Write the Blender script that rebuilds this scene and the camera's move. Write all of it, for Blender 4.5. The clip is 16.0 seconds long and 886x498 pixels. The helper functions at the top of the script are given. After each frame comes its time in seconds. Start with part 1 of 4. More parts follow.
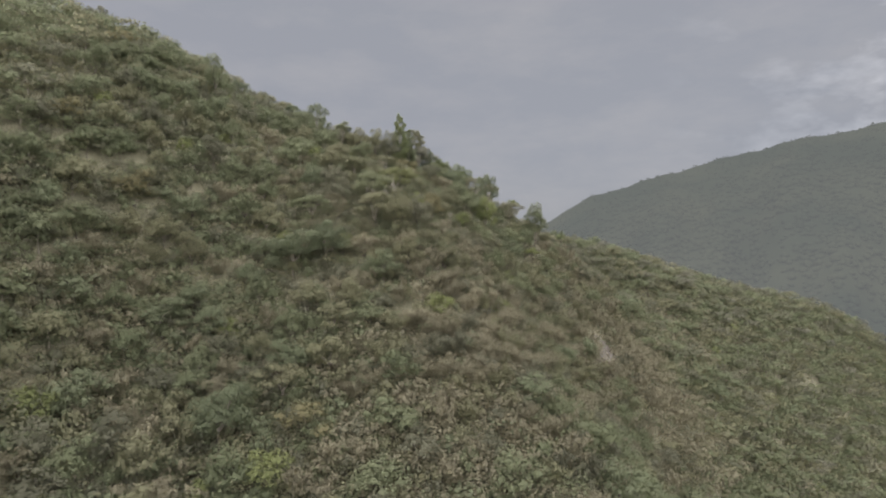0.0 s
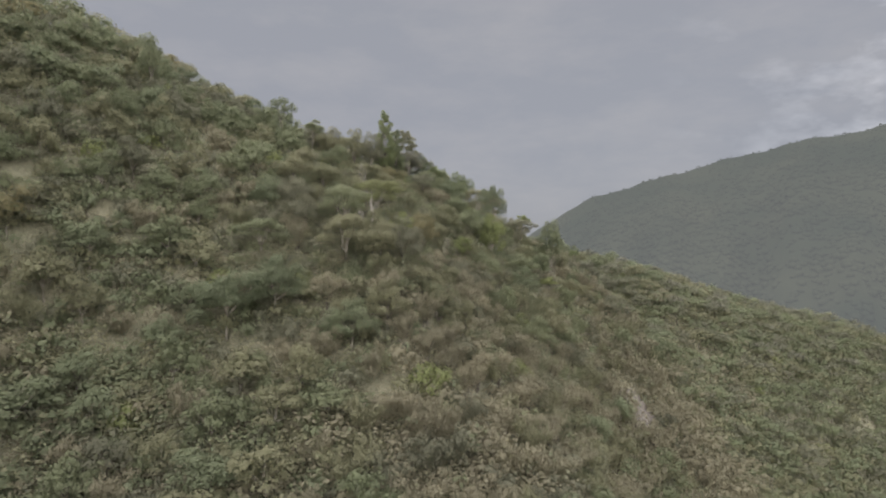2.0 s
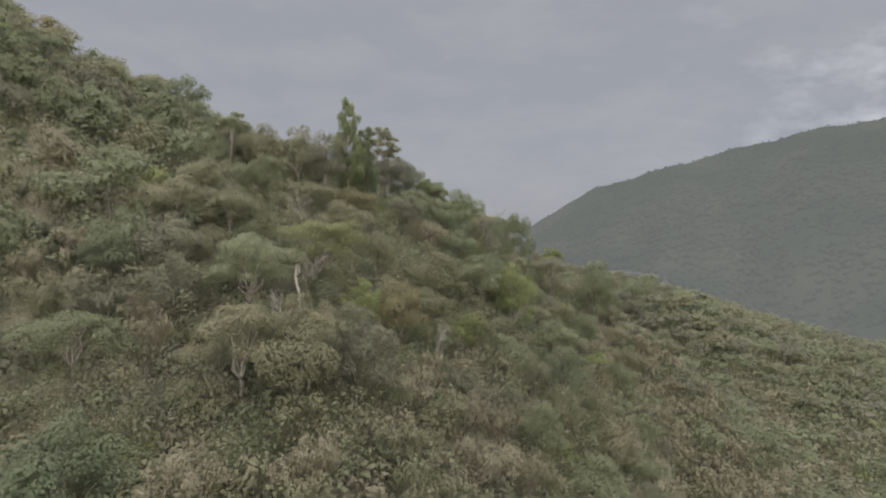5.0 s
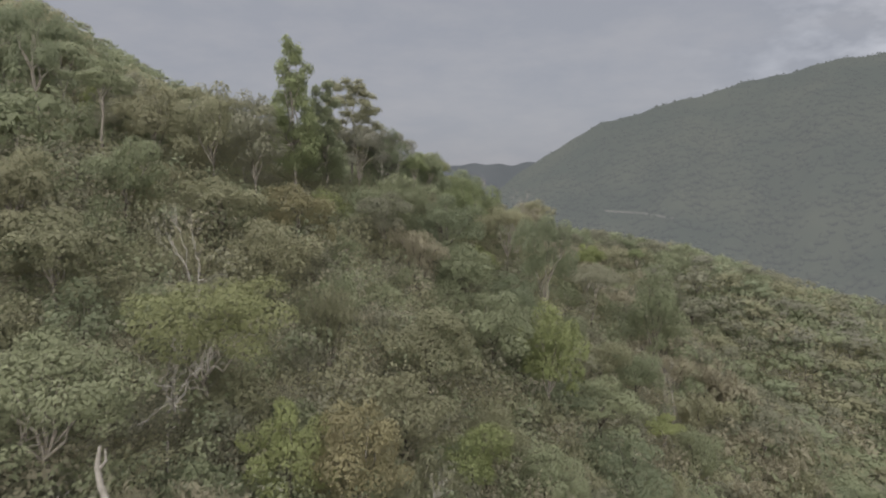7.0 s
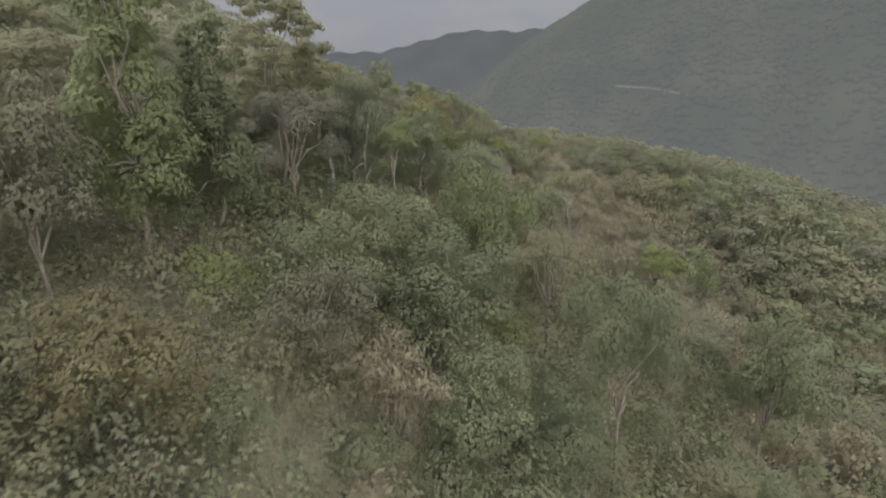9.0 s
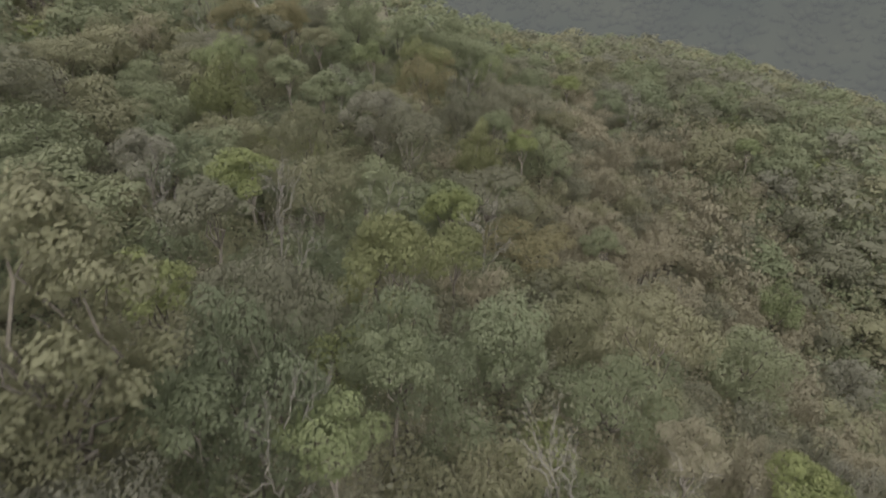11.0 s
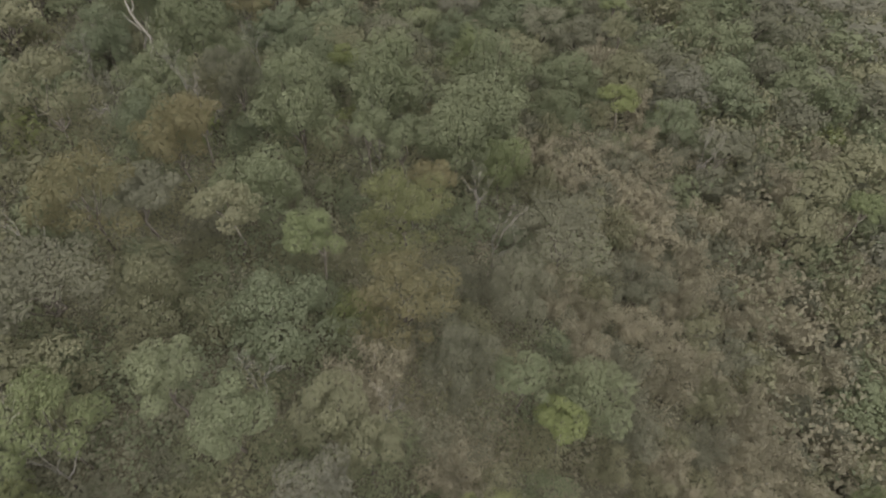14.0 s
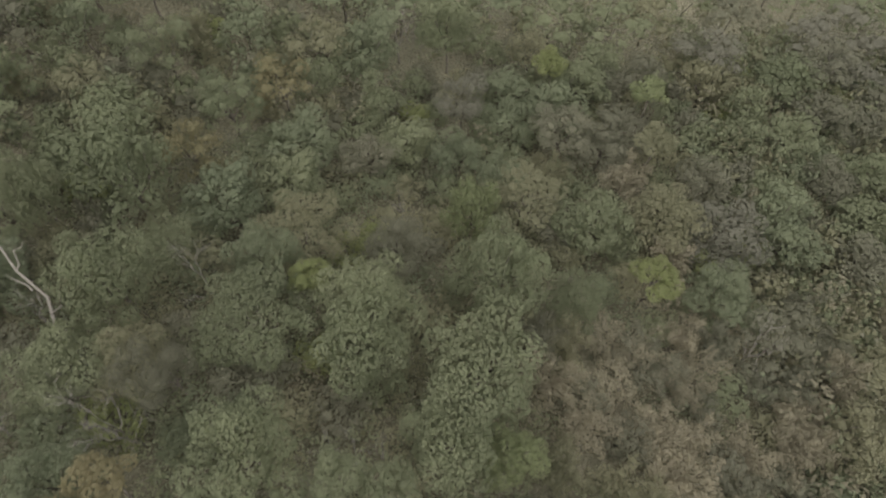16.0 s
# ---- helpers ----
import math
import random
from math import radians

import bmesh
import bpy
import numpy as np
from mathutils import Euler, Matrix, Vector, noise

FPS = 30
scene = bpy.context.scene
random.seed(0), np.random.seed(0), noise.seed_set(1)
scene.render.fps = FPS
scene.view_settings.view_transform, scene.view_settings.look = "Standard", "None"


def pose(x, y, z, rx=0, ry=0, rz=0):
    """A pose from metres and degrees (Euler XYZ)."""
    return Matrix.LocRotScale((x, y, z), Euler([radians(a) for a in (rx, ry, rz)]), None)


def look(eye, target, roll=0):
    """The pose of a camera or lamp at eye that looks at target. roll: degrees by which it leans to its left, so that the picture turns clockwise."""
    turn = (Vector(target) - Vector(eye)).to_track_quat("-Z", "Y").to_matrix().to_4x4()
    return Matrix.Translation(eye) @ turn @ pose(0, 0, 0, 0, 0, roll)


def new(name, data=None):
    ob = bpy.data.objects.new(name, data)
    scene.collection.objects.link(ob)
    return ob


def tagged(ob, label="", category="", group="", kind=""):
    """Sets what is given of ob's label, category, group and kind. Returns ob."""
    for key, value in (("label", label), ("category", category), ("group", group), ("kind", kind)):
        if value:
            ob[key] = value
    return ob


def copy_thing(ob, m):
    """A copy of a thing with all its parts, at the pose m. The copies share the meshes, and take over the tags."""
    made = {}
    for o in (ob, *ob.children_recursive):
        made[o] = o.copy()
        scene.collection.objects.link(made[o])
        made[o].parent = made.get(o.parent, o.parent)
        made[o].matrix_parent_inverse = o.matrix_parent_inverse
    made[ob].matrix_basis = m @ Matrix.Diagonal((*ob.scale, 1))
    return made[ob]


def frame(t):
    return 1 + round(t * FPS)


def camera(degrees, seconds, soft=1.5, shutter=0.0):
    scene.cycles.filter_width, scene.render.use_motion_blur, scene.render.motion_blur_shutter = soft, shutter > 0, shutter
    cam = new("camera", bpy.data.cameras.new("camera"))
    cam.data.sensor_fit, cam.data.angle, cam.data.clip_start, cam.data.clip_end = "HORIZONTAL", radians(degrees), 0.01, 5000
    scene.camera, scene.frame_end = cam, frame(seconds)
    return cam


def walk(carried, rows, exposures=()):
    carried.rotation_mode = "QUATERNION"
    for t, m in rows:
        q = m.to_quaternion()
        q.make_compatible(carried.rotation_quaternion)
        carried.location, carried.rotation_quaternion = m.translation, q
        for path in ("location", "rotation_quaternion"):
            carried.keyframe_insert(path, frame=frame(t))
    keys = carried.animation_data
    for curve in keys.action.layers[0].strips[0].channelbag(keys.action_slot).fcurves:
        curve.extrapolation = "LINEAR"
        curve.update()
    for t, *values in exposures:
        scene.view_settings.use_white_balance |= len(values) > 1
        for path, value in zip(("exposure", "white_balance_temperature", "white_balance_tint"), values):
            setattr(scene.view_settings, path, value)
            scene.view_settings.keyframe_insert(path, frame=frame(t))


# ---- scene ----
cam = camera(71.0, 16.0, soft=2.1, shutter=0.2)
PATH = [
    (0.0, pose(-0.04, 0.00, 0.00, 91.50, 0.04, 0.07)),
    (0.5, pose(0.05, 3.76, 0.88, 91.50, -0.03, 0.02)),
    (1.0, pose(0.12, 7.46, 1.76, 91.40, -0.09, -0.02)),
    (1.5, pose(0.20, 11.15, 2.63, 91.40, -0.15, -0.06)),
    (2.0, pose(0.26, 14.85, 3.45, 91.40, -0.19, -0.09)),
    (2.5, pose(0.32, 18.37, 4.26, 91.40, -0.22, -0.11)),
    (3.0, pose(0.38, 22.07, 5.14, 91.30, -0.24, -0.13)),
    (3.5, pose(0.43, 25.71, 6.08, 91.30, -0.25, -0.14)),
    (4.0, pose(0.48, 29.35, 7.01, 91.30, -0.26, -0.15)),
    (4.5, pose(0.52, 32.92, 7.91, 90.98, -0.26, -0.16)),
    (5.0, pose(0.57, 36.42, 8.80, 90.28, -0.25, -0.17)),
    (5.5, pose(0.60, 39.87, 9.68, 89.25, -0.24, -0.17)),
    (6.0, pose(0.64, 43.29, 10.59, 87.91, -0.22, -0.16)),
    (6.5, pose(0.67, 46.69, 11.55, 86.30, -0.19, -0.16)),
    (7.0, pose(0.71, 50.09, 12.54, 84.30, -0.16, -0.16)),
    (7.5, pose(0.74, 53.43, 13.46, 81.50, -0.13, -0.15)),
    (8.0, pose(0.77, 56.82, 14.39, 78.50, -0.10, -0.14)),
    (8.5, pose(0.80, 60.25, 15.36, 75.56, -0.06, -0.13)),
    (9.0, pose(0.83, 63.68, 16.36, 72.63, -0.02, -0.13)),
    (9.5, pose(0.86, 67.10, 17.39, 69.66, 0.02, -0.12)),
    (10.0, pose(0.89, 70.49, 18.47, 66.57, 0.06, -0.11)),
    (10.5, pose(0.92, 73.83, 19.58, 63.30, 0.10, -0.11)),
    (11.0, pose(0.95, 77.12, 20.72, 59.90, 0.14, -0.11)),
    (11.5, pose(0.99, 80.33, 21.90, 56.70, 0.17, -0.11)),
    (12.0, pose(1.03, 83.45, 23.08, 53.40, 0.21, -0.11)),
    (12.5, pose(1.07, 86.56, 24.22, 50.00, 0.24, -0.12)),
    (13.0, pose(1.11, 89.74, 25.33, 46.60, 0.27, -0.13)),
    (13.5, pose(1.16, 93.02, 26.39, 43.40, 0.29, -0.14)),
    (14.0, pose(1.21, 96.45, 27.47, 40.00, 0.31, -0.16)),
    (14.5, pose(1.26, 99.95, 28.51, 36.60, 0.33, -0.18)),
    (15.0, pose(1.32, 103.58, 29.54, 33.20, 0.34, -0.21)),
    (15.5, pose(1.39, 107.20, 30.35, 30.80, 0.34, -0.24)),
    (16.0, pose(1.46, 110.66, 30.75, 30.30, 0.33, -0.28)),
]
EXPOSURES = [(0.0, 0.5, 6350, 13), (4.0, 0.5, 6350, 13), (8.0, 0.47, 6300, 13), (10.5, 0.28, 6370, 12), (13.5, 0.26, 6410, 12), (16.0, 0.12, 6420, 12)]
walk(cam, PATH, EXPOSURES)

# ---- sky and sun: a bright, hazy, thinly clouded day ----
SUN_ELEVATION, SUN_AZIMUTH = radians(56), radians(215)
world = bpy.data.worlds.new("sky")
scene.world = world
world.use_nodes = True
wn, wl = world.node_tree.nodes, world.node_tree.links
wn.clear()
w_out = wn.new("ShaderNodeOutputWorld")
w_bg = wn.new("ShaderNodeBackground")
w_sky = wn.new("ShaderNodeTexSky")
w_sky.sky_type = "NISHITA"
w_sky.sun_disc = False
w_sky.sun_elevation, w_sky.sun_rotation = SUN_ELEVATION, SUN_AZIMUTH
w_sky.air_density, w_sky.dust_density = 1.0, 3.0
w_dim = wn.new("ShaderNodeVectorMath")
w_dim.operation = "SCALE"
w_dim.inputs["Scale"].default_value = 0.054
w_coord = wn.new("ShaderNodeTexCoord")
w_map = wn.new("ShaderNodeMapping")
w_map.inputs["Rotation"].default_value = (0.3, 0.55, 0.4)
w_map.inputs["Scale"].default_value = (2.2, 2.2, 6.5)
w_noise = wn.new("ShaderNodeTexNoise")
w_noise.inputs["Scale"].default_value = 2.3
w_noise.inputs["Detail"].default_value = 7.0
w_noise.inputs["Roughness"].default_value = 0.62
w_ramp = wn.new("ShaderNodeValToRGB")
w_ramp.color_ramp.elements[0].position, w_ramp.color_ramp.elements[0].color = 0.42, (0.259, 0.266, 0.281, 1)
w_ramp.color_ramp.elements[1].position, w_ramp.color_ramp.elements[1].color = 0.74, (0.306, 0.304, 0.307, 1)
w_mix = wn.new("ShaderNodeMix")
w_mix.data_type = "RGBA"
w_mix.inputs[0].default_value = 0.86
p_map, p_noise, p_ramp, p_split, p_side, p_add = (wn.new("ShaderNode" + k) for k in ("Mapping", "TexNoise", "MapRange", "SeparateXYZ", "MapRange", "VectorMath"))
p_map.inputs["Rotation"].default_value = (0.0, -0.75, 0.0)
p_map.inputs["Scale"].default_value = (5.0, 7.0, 12.0)
p_noise.inputs["Scale"].default_value, p_noise.inputs["Detail"].default_value, p_noise.inputs["Roughness"].default_value = 1.5, 5.0, 0.55
p_ramp.inputs["From Min"].default_value, p_ramp.inputs["From Max"].default_value, p_ramp.inputs["To Max"].default_value = 0.5, 0.7, 0.17
p_side.inputs["From Min"].default_value, p_side.inputs["From Max"].default_value = 0.3, 0.62
p_times = wn.new("ShaderNodeMath")
p_times.operation, p_add.operation = "MULTIPLY", "ADD"
wl.new(w_coord.outputs["Generated"], p_map.inputs["Vector"])
wl.new(p_map.outputs["Vector"], p_noise.inputs["Vector"])
wl.new(p_noise.outputs["Fac"], p_ramp.inputs["Value"])
wl.new(w_coord.outputs["Generated"], p_split.inputs["Vector"])
wl.new(p_split.outputs["X"], p_side.inputs["Value"])
wl.new(p_ramp.outputs["Result"], p_times.inputs[0])
wl.new(p_side.outputs["Result"], p_times.inputs[1])
wl.new(p_times.outputs[0], p_add.inputs[1])
wl.new(w_coord.outputs["Generated"], w_map.inputs["Vector"])
wl.new(w_map.outputs["Vector"], w_noise.inputs["Vector"])
wl.new(w_noise.outputs["Fac"], w_ramp.inputs["Fac"])
wl.new(w_sky.outputs["Color"], w_dim.inputs[0])
wl.new(w_dim.outputs["Vector"], w_mix.inputs[6])
wl.new(w_ramp.outputs["Color"], w_mix.inputs[7])
wl.new(w_mix.outputs[2], p_add.inputs[0])
wl.new(p_add.outputs["Vector"], w_bg.inputs["Color"])
wl.new(w_bg.outputs["Background"], w_out.inputs["Surface"])

sun = new("sun", bpy.data.lights.new("sun", "SUN"))
sun.data.energy = 7.0
sun.data.angle = radians(160)
sun.data.color = (1.0, 0.95, 0.88)
SUN_FROM = Vector((math.sin(SUN_AZIMUTH) * math.cos(SUN_ELEVATION), math.cos(SUN_AZIMUTH) * math.cos(SUN_ELEVATION), math.sin(SUN_ELEVATION)))
sun.matrix_world = look(SUN_FROM * 300, (0, 0, 0))


# ---- materials ----
def shader(name):
    m = bpy.data.materials.new(name)
    m.use_nodes = True
    m.node_tree.nodes.clear()
    return m, m.node_tree.nodes, m.node_tree.links


def noise_node(n, l, scale, detail=4.0, coord="Object"):
    c, t = n.new("ShaderNodeTexCoord"), n.new("ShaderNodeTexNoise")
    t.inputs["Scale"].default_value, t.inputs["Detail"].default_value = scale, detail
    l.new(c.outputs[coord], t.inputs["Vector"])
    return t.outputs["Fac"]


def spread(n, l, value, low, high):
    r = n.new("ShaderNodeMapRange")
    r.inputs["To Min"].default_value, r.inputs["To Max"].default_value = low, high
    l.new(value, r.inputs["Value"])
    return r.outputs["Result"]


def times(n, l, a, b):
    m = n.new("ShaderNodeMath")
    m.operation = "MULTIPLY"
    l.new(a, m.inputs[0])
    l.new(b, m.inputs[1])
    return m.outputs[0]


def leaf_material(name, colour, other, through_share=0.74):
    """Leaves: two near colours, that change from plant to plant, from leaf to leaf and over the hillside."""
    m, n, l = shader(name)
    out, geo, info = n.new("ShaderNodeOutputMaterial"), n.new("ShaderNodeNewGeometry"), n.new("ShaderNodeObjectInfo")
    mix = n.new("ShaderNodeMix")
    mix.data_type = "RGBA"
    mix.inputs[6].default_value, mix.inputs[7].default_value = (*colour, 1), (*other, 1)
    add = n.new("ShaderNodeMath")
    add.operation = "ADD"
    add.use_clamp = True
    place = n.new("ShaderNodeTexNoise")
    place.inputs["Scale"].default_value, place.inputs["Detail"].default_value = 0.35, 3.0
    l.new(geo.outputs["Position"], place.inputs["Vector"])
    l.new(spread(n, l, info.outputs["Random"], -0.5, 0.5), add.inputs[0])
    l.new(spread(n, l, place.outputs["Fac"], -0.2, 1.2), add.inputs[1])
    l.new(add.outputs[0], mix.inputs[0])
    light = n.new("ShaderNodeHueSaturation")
    grain, parts_of = n.new("ShaderNodeTexVoronoi"), n.new("ShaderNodeSeparateColor")
    grain.inputs["Scale"].default_value = 14.0
    l.new(geo.outputs["Position"], grain.inputs["Vector"])
    l.new(grain.outputs["Color"], parts_of.inputs["Color"])
    value = times(n, l, spread(n, l, parts_of.outputs["Red"], 0.93, 1.07), spread(n, l, info.outputs["Random"], 0.92, 1.08))
    value = times(n, l, value, spread(n, l, geo.outputs["Random Per Island"], 0.95, 1.05))
    stand, stand_parts = n.new("ShaderNodeTexVoronoi"), n.new("ShaderNodeSeparateColor")
    stand.inputs["Scale"].default_value = 0.38
    l.new(geo.outputs["Position"], stand.inputs["Vector"])
    l.new(stand.outputs["Color"], stand_parts.inputs["Color"])
    value = times(n, l, value, spread(n, l, stand_parts.outputs["Red"], 0.93, 1.07))
    bump = n.new("ShaderNodeBump")
    bump.inputs["Strength"].default_value, bump.inputs["Distance"].default_value = 0.25, 0.06
    l.new(grain.outputs["Distance"], bump.inputs["Height"])
    l.new(value, light.inputs["Value"])
    l.new(mix.outputs[2], light.inputs["Color"])
    face, back, both = n.new("ShaderNodeBsdfPrincipled"), n.new("ShaderNodeBsdfTranslucent"), n.new("ShaderNodeMixShader")
    face.inputs["Roughness"].default_value = 0.62
    face.inputs["Specular IOR Level"].default_value = 0.15
    both.inputs[0].default_value = through_share
    lean, upright = n.new("ShaderNodeVectorMath"), n.new("ShaderNodeVectorMath")
    lean.operation, upright.operation = "ADD", "NORMALIZE"
    lean.inputs[1].default_value = (0, 0, 2.6)
    l.new(bump.outputs["Normal"], lean.inputs[0])
    l.new(lean.outputs["Vector"], upright.inputs[0])
    l.new(upright.outputs["Vector"], face.inputs["Normal"])
    l.new(upright.outputs["Vector"], back.inputs["Normal"])
    l.new(light.outputs["Color"], face.inputs["Base Color"])
    l.new(light.outputs["Color"], back.inputs["Color"])
    l.new(face.outputs[0], both.inputs[1])
    l.new(back.outputs[0], both.inputs[2])
    l.new(both.outputs[0], out.inputs["Surface"])
    return m


LEAF = {
    "green": leaf_material("green_leaves", (0.302, 0.337, 0.213), (0.328, 0.353, 0.228)),
    "dark": leaf_material("dark_green_leaves", (0.277, 0.316, 0.209), (0.302, 0.336, 0.220)),
    "blue": leaf_material("blue_green_leaves", (0.297, 0.334, 0.210), (0.322, 0.349, 0.223)),
    "olive": leaf_material("olive_leaves", (0.332, 0.337, 0.220), (0.355, 0.349, 0.233)),
    "yellow": leaf_material("yellow_green_leaves", (0.324, 0.366, 0.173), (0.347, 0.379, 0.184)),
    "golden": leaf_material("golden_leaves", (0.340, 0.322, 0.191), (0.359, 0.326, 0.198)),
    "moss": leaf_material("moss_green_leaves", (0.272, 0.299, 0.154), (0.295, 0.311, 0.165)),
    "grey": leaf_material("grey_green_leaves", (0.295, 0.299, 0.220), (0.313, 0.312, 0.230)),
    "fresh": leaf_material("fresh_green_leaves", (0.305, 0.350, 0.192), (0.325, 0.365, 0.204)),
    "silver": leaf_material("silvery_leaves", (0.312, 0.312, 0.247), (0.328, 0.324, 0.259)),
    "dry": leaf_material("dry_brown_leaves", (0.411, 0.387, 0.283), (0.440, 0.408, 0.301)),
}


def bark_material(name, colour, dark):
    m, n, l = shader(name)
    out, face = n.new("ShaderNodeOutputMaterial"), n.new("ShaderNodeBsdfPrincipled")
    ramp, bump = n.new("ShaderNodeValToRGB"), n.new("ShaderNodeBump")
    ramp.color_ramp.elements[0].position, ramp.color_ramp.elements[0].color = 0.35, (*dark, 1)
    ramp.color_ramp.elements[1].position, ramp.color_ramp.elements[1].color = 0.65, (*colour, 1)
    grain = noise_node(n, l, 9.0, 6.0)
    l.new(grain, ramp.inputs["Fac"])
    l.new(grain, bump.inputs["Height"])
    bump.inputs["Strength"].default_value = 0.5
    l.new(ramp.outputs["Color"], face.inputs["Base Color"])
    l.new(bump.outputs["Normal"], face.inputs["Normal"])
    face.inputs["Roughness"].default_value = 0.85
    l.new(face.outputs[0], out.inputs["Surface"])
    return m


BARK = bark_material("grey_brown_bark", (0.2, 0.182, 0.15), (0.13, 0.117, 0.095))
GREY_BARK = bark_material("bare_grey_wood", (0.25, 0.235, 0.21), (0.17, 0.16, 0.14))
PALE_BARK = bark_material("weathered_pale_wood", (0.235, 0.22, 0.195), (0.17, 0.157, 0.136))


def soil_material():
    m, n, l = shader("dry_soil_and_litter")
    out, face, bump = n.new("ShaderNodeOutputMaterial"), n.new("ShaderNodeBsdfPrincipled"), n.new("ShaderNodeBump")
    ramp = n.new("ShaderNodeValToRGB")
    ramp.color_ramp.elements[0].position, ramp.color_ramp.elements[0].color = 0.4, (0.12, 0.12, 0.078, 1)
    ramp.color_ramp.elements[1].position, ramp.color_ramp.elements[1].color = 0.62, (0.19, 0.178, 0.122, 1)
    blend = n.new("ShaderNodeMath")
    blend.operation = "ADD"
    l.new(spread(n, l, noise_node(n, l, 0.6, 8.0), 0.0, 0.5), blend.inputs[0])
    l.new(spread(n, l, noise_node(n, l, 5.0, 6.0), 0.0, 0.5), blend.inputs[1])
    l.new(blend.outputs[0], ramp.inputs["Fac"])
    l.new(noise_node(n, l, 6.0, 8.0), bump.inputs["Height"])
    bump.inputs["Strength"].default_value, bump.inputs["Distance"].default_value = 0.8, 0.2
    l.new(ramp.outputs["Color"], face.inputs["Base Color"])
    l.new(bump.outputs["Normal"], face.inputs["Normal"])
    face.inputs["Roughness"].default_value = 0.95
    l.new(face.outputs[0], out.inputs["Surface"])
    return m


SOIL = soil_material()


def haze_glow_material(name, colour, other, haze_glow, haze_glow_strength, scale):
    """Far-off surfaces; the haze in front of them is painted on as an even emission."""
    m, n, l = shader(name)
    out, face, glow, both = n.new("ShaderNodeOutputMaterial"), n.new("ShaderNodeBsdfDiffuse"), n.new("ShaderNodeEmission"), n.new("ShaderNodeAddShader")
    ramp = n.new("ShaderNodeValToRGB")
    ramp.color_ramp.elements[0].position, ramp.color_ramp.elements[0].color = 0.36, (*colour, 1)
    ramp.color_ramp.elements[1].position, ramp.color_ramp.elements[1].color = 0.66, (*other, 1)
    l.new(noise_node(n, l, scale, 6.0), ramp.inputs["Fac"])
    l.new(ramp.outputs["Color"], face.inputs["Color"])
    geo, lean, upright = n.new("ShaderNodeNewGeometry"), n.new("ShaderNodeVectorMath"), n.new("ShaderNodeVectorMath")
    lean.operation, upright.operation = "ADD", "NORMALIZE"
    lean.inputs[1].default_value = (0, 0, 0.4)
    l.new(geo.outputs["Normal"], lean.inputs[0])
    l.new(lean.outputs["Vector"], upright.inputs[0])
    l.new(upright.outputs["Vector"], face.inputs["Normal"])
    # no air is modelled: the surface itself emits the haze colour
    glow.inputs["Color"].default_value, glow.inputs["Strength"].default_value = (*haze_glow, 1), haze_glow_strength
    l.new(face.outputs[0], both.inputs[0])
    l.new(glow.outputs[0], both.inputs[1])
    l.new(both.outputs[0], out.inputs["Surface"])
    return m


# dark woods, paled and blued by emission that stands in for haze
FAR_WOOD = haze_glow_material("far_wooded_slope", (0.009, 0.012, 0.008), (0.017, 0.019, 0.012), (0.96, 1.0, 0.99), 0.091, 0.011)
FAR_FLOOR = haze_glow_material("far_slope_floor", (0.0085, 0.0115, 0.0075), (0.016, 0.018, 0.0115), (0.96, 1.0, 0.99), 0.091, 0.011)
FARTHER_WOOD = haze_glow_material("farther_wooded_slope", (0.01, 0.012, 0.012), (0.015, 0.017, 0.017), (0.95, 1.0, 1.04), 0.079, 0.01)


# ---- mesh helpers ----
def mesh_of(name, verts, faces, material, smooth=False):
    me = bpy.data.meshes.new(name)
    verts = np.asarray(verts, dtype=np.float32)
    faces = np.asarray(faces, dtype=np.int32)
    k = faces.shape[1]
    me.vertices.add(len(verts))
    me.vertices.foreach_set("co", verts.ravel())
    me.loops.add(faces.size)
    me.loops.foreach_set("vertex_index", faces.ravel())
    me.polygons.add(len(faces))
    me.polygons.foreach_set("loop_start", np.arange(0, faces.size, k, dtype=np.int32))
    me.polygons.foreach_set("use_smooth", smooth if isinstance(smooth, np.ndarray) else np.full(len(faces), smooth))
    for m in material if isinstance(material, (list, tuple)) else [material]:
        me.materials.append(m)
    me.update(calc_edges=True)
    return me


def part(name, me, parent, label=""):
    ob = new(name, me)
    ob.parent = parent
    return tagged(ob, label)


# ---- the lie of the land ----
PLANE = (-31.55, -0.5, 0.31)
HILLS = [0.3, -6.3, 7.2, -4.1, 0.6, 13.4, 1.3, 6.6, -7.1, 3.6, 5.3, 3.1, 8.8, -3.0, -2.1, 6.2, 4.5, 6.1, 1.7, 6.4, -6.9, -5.3, 0.3, 4.7, 7.6]
KNOLLS = [-2.4, 0.5, 4.6, 0.4, 0.8, -2.7, 1.1, -0.9, -3.7, -0.2, -1.2, 1.9, 0.4, -1.5, -0.3, -0.5, -0.8, 1.9,
          3.1, 2.0, -1.0, -2.0, -0.4, -3.8, 0.0, 0.4, 2.5, 1.3, -0.6, 2.5, 1.4, 0.3, 0.2, 1.8, 0.4]
VALLEY = -112.0
CANOPY = 3.2


def smooth_step(a, b, v):
    s = np.clip((v - a) / (b - a), 0, 1)
    return s * s * (3 - 2 * s)


